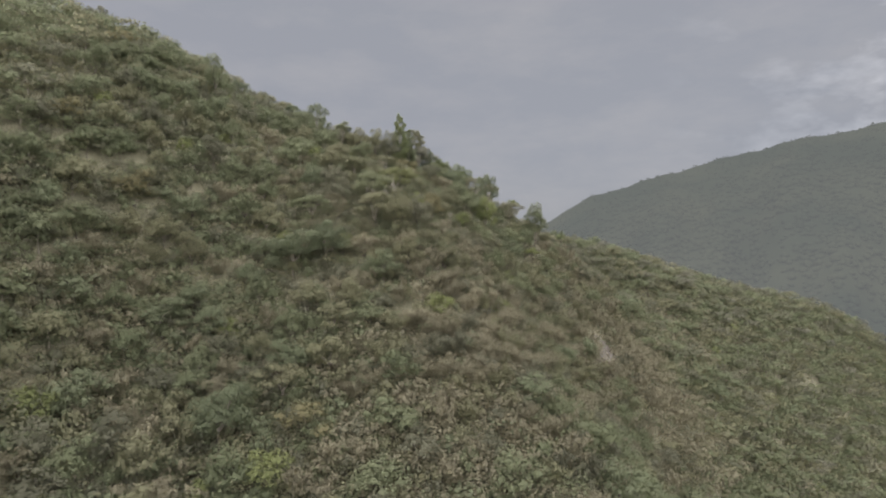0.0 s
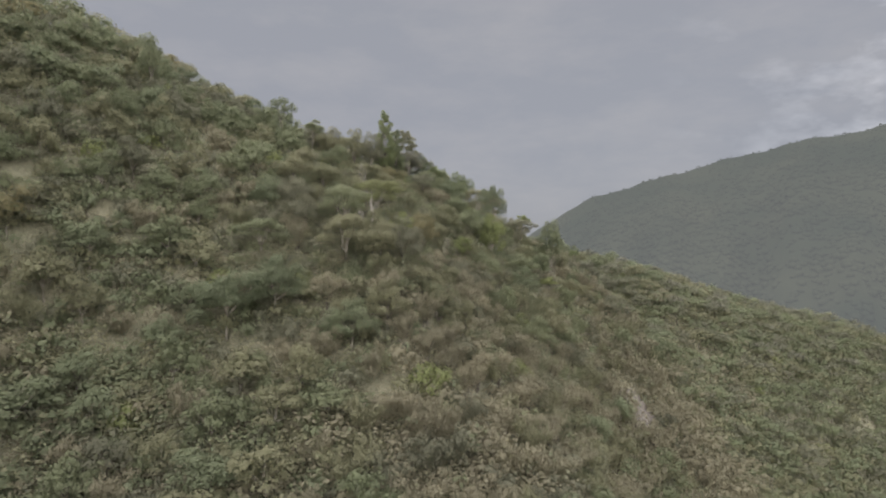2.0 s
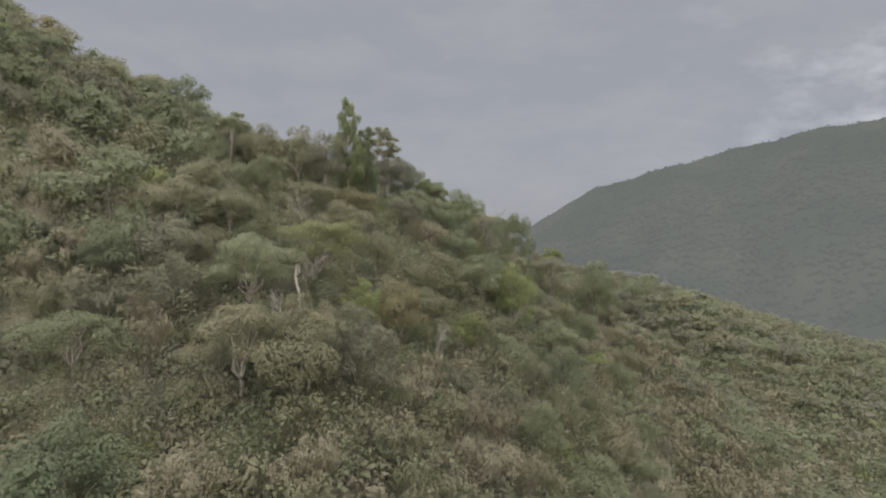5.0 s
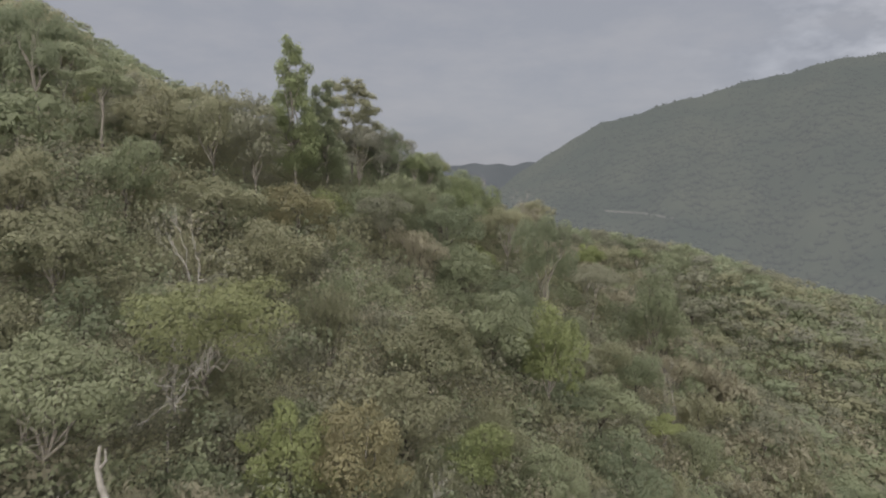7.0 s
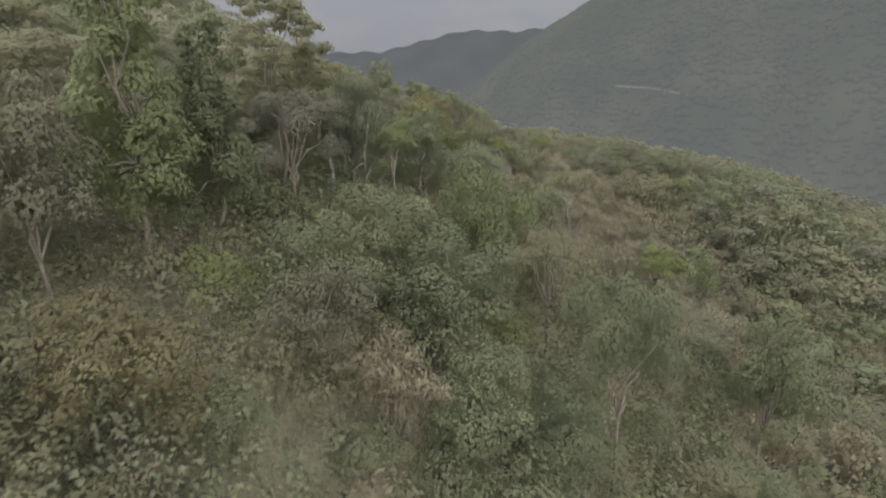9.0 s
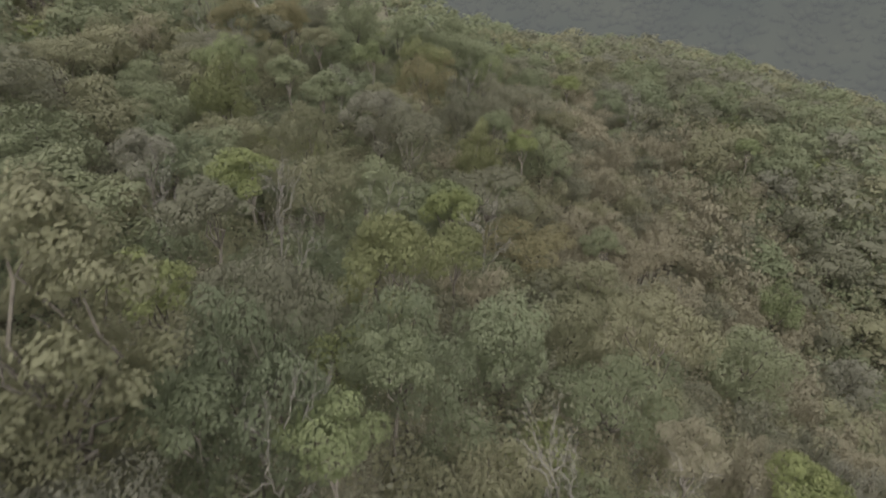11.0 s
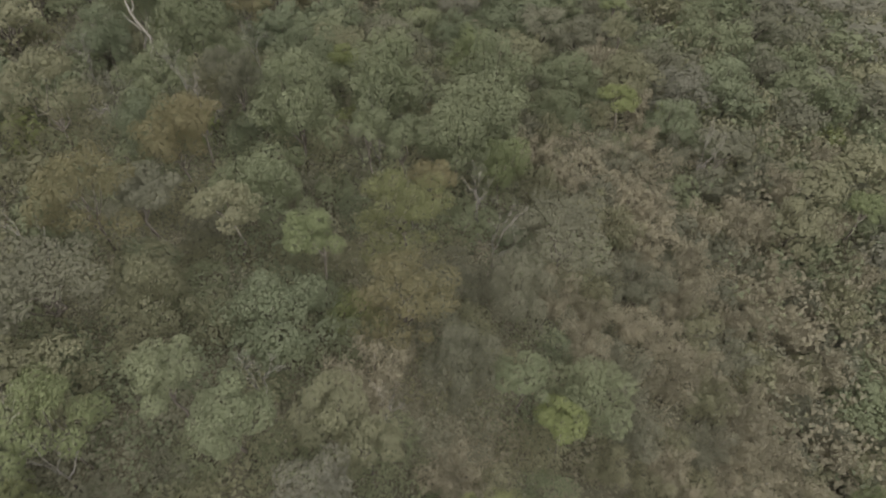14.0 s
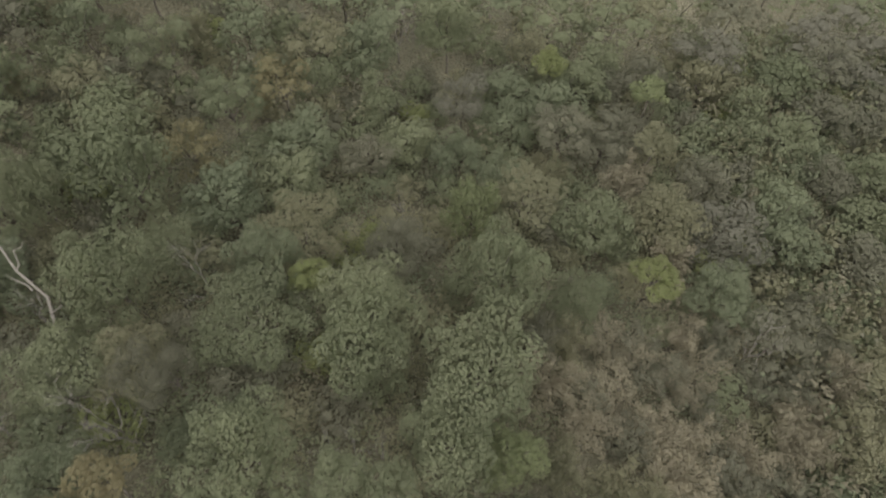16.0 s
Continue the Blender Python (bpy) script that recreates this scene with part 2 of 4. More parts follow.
def ground_z(x, y):
    """Height of the hillside: a tilted plane with broad hills and small knolls, that falls to the valley all round."""
    x, y = np.asarray(x, float), np.asarray(y, float)
    z = PLANE[0] + PLANE[1] * x + PLANE[2] * y - CANOPY
    for i, h in enumerate(HILLS):
        a, b = -36 + 24 * (i % 5), 30 + 24 * (i // 5)
        z = z + h * np.exp(-((x - a) ** 2 + (y - b) ** 2) / (2 * 19.2**2))
    for i, h in enumerate(KNOLLS):
        a, b = -21 + 14 * (i % 5), 44 + 14 * (i // 5)
        z = z + h * np.exp(-((x - a) ** 2 + (y - b) ** 2) / (2 * 9.0**2))
    for h, a, b, r in ((-4.0, -22, 46, 8.0), (-2.2, 13, 77, 6.0), (3.0, 26, 72, 5.0), (2.0, -0.5, 57.5, 4.0), (-1.6, 9, 94, 5.0)):
        z = z + h * np.exp(-((x - a) ** 2 + (y - b) ** 2) / (2 * r**2))
    z = z + 4 * np.exp(-((x + 52) ** 2 + (y - 78) ** 2) / (2 * 14.0**2))
    z = z + 3.5 * np.exp(-((x - 48) ** 2 + (y - 150) ** 2) / (2 * 16.0**2))
    z = z + 20 * np.exp(-((x - 90) ** 2 + (y - 136) ** 2) / (2 * 18.0**2))
    z = z - 6.3 * np.log1p(np.exp((y - 152 - 18 * smooth_step(5, 40, x)) / 7))
    w = smooth_step(110, 250, np.hypot(x, y - 85))
    return z * (1 - w) + VALLEY * w


rings, spokes = 150, 240
radius = np.concatenate([np.linspace(0.01, 110, 100), np.geomspace(112, 4600, rings - 100)])
turn = np.linspace(0, 2 * np.pi, spokes, endpoint=False)
gx = (radius[:, None] * np.cos(turn)).ravel()
gy = (85 + radius[:, None] * np.sin(turn)).ravel()
ring, spoke = np.meshgrid(np.arange(rings - 1), np.arange(spokes), indexing="ij")
nxt = (spoke + 1) % spokes
quads = np.stack([ring * spokes + spoke, (ring + 1) * spokes + spoke, (ring + 1) * spokes + nxt, ring * spokes + nxt], -1).reshape(-1, 4)
ground = new("ground", mesh_of("ground", np.stack([gx, gy, ground_z(gx, gy)], -1), quads, SOIL, True))
tagged(ground, "dry brown soil and leaf litter of a steep hillside", "ground", kind="structure")


# ---- the wooded ridge across the valley ----
def far_z(az, r):
    """Height of the far slope at an azimuth in degrees and a distance."""
    crest = np.interp(az, [-12, 2, 6, 10, 13.6, 17.9, 22.5, 28.9, 35.5, 60, 75], [-80, -20, 22, 61, 88, 104, 121, 140, 151, 168, 170])
    crest = crest + 1.3 * np.sin(az * 1.1) + 0.7 * np.sin(az * 2.9 + 1)
    s = np.clip((r - 300) / 500, 0, 1.3)
    spur = 9 * np.sin(az * 0.55 + r * 0.006) + 5 * np.sin(az * 1.3 - r * 0.011 + 2)
    rise = VALLEY + (crest - VALLEY) * np.where(s < 1, s**0.95, 1 - (s - 1) * 0.8)
    return rise + spur * np.clip(np.sin(np.clip(s, 0, 1) * np.pi), 0, 1)


def far_sheet(name, azimuths, distances, height, material):
    a, r = np.meshgrid(azimuths, distances, indexing="ij")
    verts = np.stack([r * np.sin(np.radians(a)), r * np.cos(np.radians(a)), height(a, r)], -1).reshape(-1, 3)
    na, nr = a.shape
    i, j = np.meshgrid(np.arange(na - 1), np.arange(nr - 1), indexing="ij")
    q = np.stack([i * nr + j, i * nr + j + 1, (i + 1) * nr + j + 1, (i + 1) * nr + j], -1).reshape(-1, 4)
    return new(name, mesh_of(name, verts, q, material, True))


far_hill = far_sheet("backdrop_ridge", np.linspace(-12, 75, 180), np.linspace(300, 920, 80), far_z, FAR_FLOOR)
tagged(far_hill, "hazy green wooded ridge across the valley", "hill", kind="structure")


def farther_z(az, r):
    crest = np.interp(az, [-30, -5, 1.6, 4, 6, 9, 14, 30], [10, 26, 82, 84, 80, 92, 120, 130]) + 3 * np.sin(az * 2.7)
    s = (r - 1500) / 400
    return VALLEY + (crest - VALLEY) * np.where(s < 1, s, 1 - (s - 1) * 0.5)


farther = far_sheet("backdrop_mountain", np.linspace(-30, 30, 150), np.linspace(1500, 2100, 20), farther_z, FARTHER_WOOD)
tagged(farther, "blue-grey mountain in the haze behind the ridge", "mountain", kind="structure")


# ---- plants: leaves, twigs and the shapes of crowns ----
def leaf_cards(rng, centres, radii, count, length, width, droop=0.0, squash=1.0):
    """Small leaves over clumps: centres (n, 3) and radii (n,), count leaves to a clump."""
    n = len(centres)
    way = rng.normal(size=(n, count, 3))
    way[..., 2] = way[..., 2] * 0.9 + 0.25
    way /= np.linalg.norm(way, axis=-1, keepdims=True)
    depth = rng.uniform(0.45, 1.08, (n, count, 1))
    at = centres[:, None] + way * depth * radii[:, None, None] * np.array([1, 1, squash])
    normal = way * 0.8 + rng.normal(size=way.shape) * 0.4 + np.array([0, 0, 0.5])
    normal /= np.linalg.norm(normal, axis=-1, keepdims=True)
    along = np.cross(normal, rng.normal(size=way.shape))
    along /= np.linalg.norm(along, axis=-1, keepdims=True)
    along = along + np.array([0, 0, -droop])
    side = np.cross(normal, along)
    size = rng.uniform(0.65, 1.35, (n, count, 1))
    a, b = along * length * size * 0.5, side * width * size * 0.5
    v = np.stack([at - a - b, at - a * 0.4 + b * 1.3, at + a], 2).reshape(-1, 3)
    return v, np.arange(len(v)).reshape(-1, 3)


def dome(rng, n, low):
    """n ways spread evenly over a sphere, from the height low (-1 to 1) to the top, slightly shaken."""
    i = np.arange(n) + 0.5
    z = 1 - (1 - low) * i / n
    t = i * 2.39996 + rng.uniform(0, 6.28)
    w = np.stack([np.cos(t) * np.sqrt(1 - z * z), np.sin(t) * np.sqrt(1 - z * z), z], -1) + rng.normal(size=(n, 3)) * 0.16
    return w / np.linalg.norm(w, axis=1, keepdims=True)


def unit_ball(cuts):
    """Points and triangles of a ball, an icosahedron cut finer."""
    bm = bmesh.new()
    bmesh.ops.create_icosphere(bm, subdivisions=cuts, radius=1.0)
    v, f = np.array([p.co[:] for p in bm.verts]), np.array([[p.index for p in t.verts] for t in bm.faces])
    bm.free()
    return v, f


BALLS = {cuts: unit_ball(cuts) for cuts in (1, 2)}


def clumps(rng, centres, radii, cuts, squash=0.8, low=-0.3):
    """The dense foliage inside a crown: a crumpled body of leaves at each centre, open below."""
    way, f = BALLS[cuts]
    f = f[way[f].mean(1)[:, 2] > low]
    used = np.unique(f)
    f = np.searchsorted(used, f)
    way = way[used]
    n = len(centres)
    turn_by = rng.uniform(0, 6.28, n)
    c, t = np.cos(turn_by)[:, None], np.sin(turn_by)[:, None]
    w = np.stack([c * way[:, 0] - t * way[:, 1], t * way[:, 0] + c * way[:, 1], np.broadcast_to(way[:, 2], (n, len(way)))], -1)
    w = w * rng.uniform(0.6, 1.25, (n, len(way), 1)) * radii[:, None, None] * (1, 1, squash)
    return (centres[:, None] + w).reshape(-1, 3), (f[None] + (np.arange(n) * len(way))[:, None, None]).reshape(-1, 3)


def foliage(rng, lobes, radii, total, length, width, droop=0.0, squash=1.0, body=2, open_crown=0.0, fill=0.5, relief=0.33):
    """A crown's outer skin of leaves over its lobes, gathered in sprays, over dense bodies inside the lobes."""
    n = len(lobes)
    m = int(total * 3.4)
    which = rng.choice(n, m, p=radii**2 / (radii**2).sum())
    way = rng.normal(size=(m, 3))
    way[:, 2] = way[:, 2] * 0.85 + 0.35
    way /= np.linalg.norm(way, axis=1, keepdims=True)
    sprays = rng.normal(size=(n, 9, 3)) + (0, 0, 0.3)
    sprays /= np.linalg.norm(sprays, axis=2, keepdims=True)
    close = np.einsum("mk,mjk->mj", way, sprays[which]).max(1)
    out = (1.1 - relief + relief * np.clip((close - 0.4) / 0.5, 0, 1) ** 0.8) * rng.uniform(0.9 - open_crown, 1.09, m)
    at = lobes[which] + way * (out * radii[which])[:, None] * (1, 1, squash)
    gap = np.linalg.norm((at[:, None] - lobes[None]) / (1, 1, squash), axis=2) / radii[None]
    gap[np.arange(m), which] = 9
    keep = np.flatnonzero((gap.min(1) > 0.72) & (way[:, 2] > -0.45))[:total]
    at, way = at[keep], way[keep]
    k = len(at)
    normal = way * 0.75 + rng.normal(size=(k, 3)) * 0.2 + (0, 0, 0.3)
    normal /= np.linalg.norm(normal, axis=1, keepdims=True)
    along = np.cross(normal, rng.normal(size=(k, 3)))
    along /= np.linalg.norm(along, axis=1, keepdims=True)
    side = np.cross(normal, along)
    size = rng.uniform(0.65, 1.35, (k, 1))
    u, v = (along - (0, 0, droop)) * length * size * 0.5, side * width * size * 0.5
    leaves = np.stack([at - u - v, at - u * 0.4 + v * 1.3, at + u], 1).reshape(-1, 3), np.arange(3 * k).reshape(-1, 3)
    return merged([clumps(rng, lobes, radii * fill, body, squash, -0.1), leaves]) if body else leaves


def tube(points, radii, sides=5):
    """A tapered stem through points."""
    points = np.asarray(points, float)
    verts, faces = [], []
    for i, p in enumerate(points):
        d = points[min(i + 1, len(points) - 1)] - points[max(i - 1, 0)]
        d = d / (np.linalg.norm(d) + 1e-9)
        u = np.cross(d, (0.3, 0.9, 0.2))
        u /= np.linalg.norm(u) + 1e-9
        w = np.cross(d, u)
        for k in range(sides):
            t = 2 * math.pi * k / sides
            verts.append(p + (u * math.cos(t) + w * math.sin(t)) * radii[i])
        if i:
            o = (i - 1) * sides
            faces += [(o + k, o + (k + 1) % sides, o + sides + (k + 1) % sides, o + sides + k) for k in range(sides)]
    return np.array(verts), np.array(faces)


def merged(pieces):
    verts, faces, o = [], [], 0
    for v, f in pieces:
        verts.append(v)
        faces.append(np.asarray(f) + o)
        o += len(v)
    return np.concatenate(verts), np.concatenate(faces)


def bent(rng, a, b, steps, wander):
    a, b = np.asarray(a, float), np.asarray(b, float)
    t = np.linspace(0, 1, steps + 1)[:, None]
    p = a + (b - a) * t
    p[1:-1] += rng.normal(size=(steps - 1, 3)) * wander * np.linalg.norm(b - a)
    return p


def wood(rng, height, fork, ends, thick, steps=3, sides=5):
    """A trunk from under the ground to its fork, and a limb to each end."""
    top = np.array([rng.normal() * 0.12, rng.normal() * 0.12, fork])
    pieces = [tube(bent(rng, (0, 0, -0.5), top, 3, 0.03), [thick, thick * 0.9, thick * 0.8, thick * 0.7], sides)]
    for e in ends:
        p = bent(rng, top, e, steps, 0.07)
        pieces.append(tube(p, list(np.linspace(thick * 0.55, thick * 0.12, len(p))), min(sides, 4)))
    return merged(pieces)


def grade(fine, close, near, far, closest=None):
    """A number for plants that are passed within reach (3), close by (2), near (1), in the middle distance (0.5) or far (0)."""
    if fine == 0.5:
        return int(near * 0.36 + far * 0.64) if isinstance(far, int) else near * 0.5 + far * 0.5
    return (far, near, close, close if closest is None else closest)[int(fine)]


def round_tree(rng, fine):
    height = rng.uniform(3.7, 4.1)
    n = grade(fine, 30, 26, 12)
    lobes = np.array([0, 0, height * 0.52]) + dome(rng, n, -0.4) * np.array([1.25, 1.25, 1.35]) * rng.uniform(0.5, 1.3, (n, 1))
    sizes = rng.uniform(0.32, 0.64, n) * grade(fine, 1, 1, 1.3)
    leaves = foliage(rng, lobes, sizes, grade(fine, 7800, 3200, 800, 12000), grade(fine, 0.1, 0.136, 0.2, 0.08), grade(fine, 0.064, 0.089, 0.132, 0.052), 0.25, 0.9, int(fine < 2), grade(fine, 0.12, 0.0, 0.0), grade(fine, 0.5, 0.45, 0.6), grade(fine, 0.56, 0.36, 0.33))
    return wood(rng, height, height * 0.3, lobes[: 7 if fine else 1] - (0, 0, 0.2), 0.08, 3 if fine else 1, 5 if fine else 3), leaves


def umbrella_tree(rng, fine):
    height = rng.uniform(4.1, 4.5)
    n = grade(fine, 26, 22, 11)
    turn_by = np.arange(n) * 2.39996 + rng.normal(size=n) * 0.25
    out = np.sqrt((np.arange(n) + 0.5) / n) * 1.95 * rng.uniform(0.85, 1.12, n)
    tier = np.where(rng.random(n) < 0.25, 0.68, 0.9)
    lobes = np.stack([np.cos(turn_by) * out, np.sin(turn_by) * out, height * tier - 0.17 * out**2 + rng.normal(size=n) * 0.16], -1)
    sizes = rng.uniform(0.38, 0.72, n) * grade(fine, 1, 1, 1.25)
    leaves = foliage(rng, lobes, sizes, grade(fine, 7800, 3200, 800, 12000), grade(fine, 0.098, 0.13, 0.2, 0.078), grade(fine, 0.062, 0.085, 0.13, 0.05), 0.0, 0.6, int(fine < 2), grade(fine, 0.12, 0.0, 0.0), grade(fine, 0.5, 0.45, 0.6), grade(fine, 0.56, 0.36, 0.33))
    return wood(rng, height, height * 0.36, lobes[: 9 if fine else 2] - (0, 0, 0.15), 0.075, 4 if fine else 1, 5 if fine else 3), leaves


def slim_tree(rng, fine):
    """A small open crown on a thin stem."""
    n = 16
    lobes = np.array([0, 0, 3.45]) + dome(rng, n, -0.3) * (0.72, 0.72, 0.6) * rng.uniform(0.5, 1.2, (n, 1))
    sizes = rng.uniform(0.2, 0.4, n)
    leaves = foliage(rng, lobes, sizes, grade(fine, 3600, 1500, 400, 4600), grade(fine, 0.084, 0.128, 0.22, 0.072), grade(fine, 0.054, 0.084, 0.15, 0.048), 0.1, 0.8, int(fine < 2), grade(fine, 0.12, 0.0, 0.0), relief=grade(fine, 0.5, 0.36, 0.33))
    return wood(rng, 4.2, 2.3, lobes[:6] - (0, 0, 0.1), 0.055, 3, 5), leaves


def upright_tree(rng, fine):
    height = rng.uniform(5.8, 6.2)
    n = 36
    h = np.linspace(0.28, 0.98, n)
    turn_by = np.arange(n) * 2.39996 + rng.normal(size=n) * 0.3
    out = (1.1 - h) ** 0.7 * 1.25 * rng.uniform(0.25, 1.35, n) + 0.08
    lobes = np.stack([np.cos(turn_by) * out, np.sin(turn_by) * out, h * height], -1)
    sizes = np.linspace(0.52, 0.26, n)
    leaves = foliage(rng, lobes, sizes, 14000, 0.1, 0.064, 0.3, 1.0, 0, 0.4)
    return wood(rng, height, height * 0.4, np.concatenate([lobes[::3], [(0, 0, height * 0.97)]]), 0.08, 4), leaves


def emergent_tree(rng, fine):
    """A tall tree of open layered crown over long limbs."""
    height = rng.uniform(6.1, 6.5)
    n = 95
    h = rng.permutation(np.linspace(0.36, 1.0, n))
    turn_by = np.arange(n) * 2.39996
    out = np.sqrt(np.clip(1 - ((h - 0.66) / 0.4) ** 2, 0.05, 1)) * 1.8 * np.sqrt(rng.uniform(0.15, 1, n))
    lobes = np.stack([np.cos(turn_by) * out, np.sin(turn_by) * out, h * height - 0.3], -1)
    sizes = rng.uniform(0.3, 0.46, n)
    leaves = foliage(rng, lobes, sizes, 20000, 0.1, 0.064, 0.15, 0.65, 0, 0.6)
    return wood(rng, height, height * 0.4, lobes[:20] - (0, 0, 0.1), 0.1, 4), leaves


def green_shrub(rng, fine):
    n = grade(fine, 12, 10, 5)
    lobes = np.array([0, 0, 0.8]) + dome(rng, n, 0.0) * np.array([0.95, 0.95, 0.85]) * rng.uniform(0.6, 1.1, (n, 1))
    sizes = rng.uniform(0.32, 0.6, n)
    leaves = foliage(rng, lobes, sizes, grade(fine, 2600, 1000, 300), grade(fine, 0.08, 0.128, 0.2), grade(fine, 0.052, 0.085, 0.13), 0.3, 0.9, int(fine < 2), grade(fine, 0.12, 0.0, 0.0), grade(fine, 0.5, 0.45, 0.6), grade(fine, 0.56, 0.36, 0.33))
    return wood(rng, 2.0, 0.3, lobes[: 4 if fine else 1], 0.04, 2 if fine else 1, 4 if fine else 3), leaves


def plume_shrub(rng, fine):
    """Dry shrub of arching stems with soft hanging plumes of narrow leaves."""
    stems, spots, sizes = [], [], []
    for i in range(grade(fine, 12, 11, 7)):
        t = i * 2.39996 + rng.normal() * 0.3
        reach, top = rng.uniform(0.4, 1.35), rng.uniform(1.4, 2.5)
        d = np.array([math.cos(t), math.sin(t), 0])
        p = np.array([d * 0.1 + (0, 0, -0.4), d * reach * 0.35 + (0, 0, top * 0.6), d * reach * 0.7 + (0, 0, top), d * reach * 1.15 + (0, 0, top * 0.9)])
        stems.append(tube(p, [0.03, 0.022, 0.014, 0.006], 3))
        spots += [p[1], p[1] * 0.4 + p[2] * 0.6, p[2], p[2] * 0.4 + p[3] * 0.6]
        sizes += [0.42, 0.36, 0.3, 0.24]
    spots, sizes = np.array(spots), np.array(sizes) * rng.uniform(0.8, 1.2, len(sizes))
    hanging = leaf_cards(rng, spots, sizes * 1.1, grade(fine, 64, 44, 16), grade(fine, 0.17, 0.2, 0.3), grade(fine, 0.026, 0.036, 0.07), 0.6, 0.9)
    return merged(stems), merged([clumps(rng, spots, sizes * grade(fine, 0.2, 0.24, 0.42), 1, 0.9), hanging])


def bare_tree(rng, fine):
    """Leafless crown of pale forking limbs."""
    pieces = []

    def limb(a, way, length, thick, depth):
        b = a + way * length
        p = bent(rng, a, b, 3, 0.08)
        pieces.append(tube(p, [thick, thick * 0.88, thick * 0.76, thick * 0.62], 5 if depth > 1 else 3))
        if depth:
            for k in range(3 if depth > 1 else 4):
                w = way + rng.normal(size=3) * 0.62 + (0, 0, 0.12)
                limb(p[rng.integers(2, 4)], w / np.linalg.norm(w), length * rng.uniform(0.55, 0.8), thick * 0.55, depth - 1)

    limb(np.array([0, 0, -0.5]), np.array([rng.normal() * 0.12, rng.normal() * 0.12, 1.0]), 1.9, 0.055, 4 if fine else 3)
    return merged(pieces), None


MAKERS = {"round": round_tree, "umbrella": umbrella_tree, "slim": slim_tree, "upright": upright_tree, "emergent": emergent_tree, "shrub": green_shrub, "plume": plume_shrub, "bare": bare_tree}
NAMES = {"round": "broadleaf_tree", "umbrella": "umbrella_tree", "slim": "slim_tree", "upright": "slender_tree", "emergent": "tall_tree", "shrub": "green_shrub", "plume": "dry_shrub", "bare": "bare_tree"}
SHAPE_WORDS = {"round": "broadleaf tree with a rounded crown", "umbrella": "fine-leaved tree with a flat spreading crown", "slim": "small-crowned tree on a thin stem", "upright": "slender upright tree rising over the canopy", "emergent": "tall open-crowned tree above the ridge",
               "shrub": "leafy shrub between the trees", "plume": "shrub of arching feathery stems", "bare": "leafless pale-limbed tree standing among shrubs"}
TONE_WORDS = {"green": "mid-green", "dark": "dark green", "blue": "blue-green", "olive": "olive", "yellow": "bright yellow-green", "golden": "golden-ochre", "moss": "mossy yellow-green", "fresh": "fresh light-green", "silver": "silvery pale", "grey": "grey-green", "dry": "dry brown"}
CATEGORY = {"round": "tree", "umbrella": "tree", "slim": "tree", "upright": "tree", "emergent": "tree", "bare": "tree", "shrub": "shrub", "plume": "shrub"}
VARIANTS = {"round": 4, "umbrella": 4, "slim": 3, "upright": 2, "emergent": 2, "shrub": 3, "plume": 4, "bare": 4}
fine_shape = {(s, k, g): MAKERS[s](np.random.default_rng(100 + 17 * k + 1000 * i), g) for i, s in enumerate(MAKERS) for k in range(VARIANTS[s]) for g in ((1, 2, 3) if s in ("round", "umbrella", "slim") else (1, 2))}
rough_shape = {(s, k): MAKERS[s](np.random.default_rng(500 + 17 * k + 1000 * i), 0) for i, s in enumerate(MAKERS) for k in range(VARIANTS[s]) if s not in ("slim", "upright", "emergent", "bare")}
mid_shape = {(s, k): MAKERS[s](np.random.default_rng(700 + 17 * k), 0.5) for (s, k) in rough_shape if s != "plume"}
mid_shape.update({("plume", k): fine_shape["plume", k, 1] for k in range(VARIANTS["plume"])})
far_shape = {}
for s, k in rough_shape:
    r = np.random.default_rng(900 + 17 * k)
    w = dome(r, 5 if s in ("shrub", "plume") else 8, 0.05) * ((0.95, 0.95, 0.75) if s in ("shrub", "plume") else (1.3, 1.3, 1.3) if s == "round" else (1.5, 1.5, 1.05)) + (0, 0, {"shrub": 0.8, "plume": 1.1, "round": 2.1, "umbrella": 2.7}[s])
    q = r.uniform(0.45, 0.65, 5) if s in ("shrub", "plume") else r.uniform(0.5, 0.8, 8)
    far_shape[s, k] = foliage(r, w, q, 150 if s in ("shrub", "plume") else 420, 0.215, 0.14, 0.2, 0.85, 1, fill=0.58, relief=0.4)


def thinned(lv, lf, step, grow):
    """Every step-th leaf alone, grown to fill the gaps."""
    v = lv[lf[::step]]
    mid = v.mean(1, keepdims=True)
    return (mid + (v - mid) * grow).reshape(-1, 3), np.arange(len(v) * 3).reshape(-1, 3)


built = {}


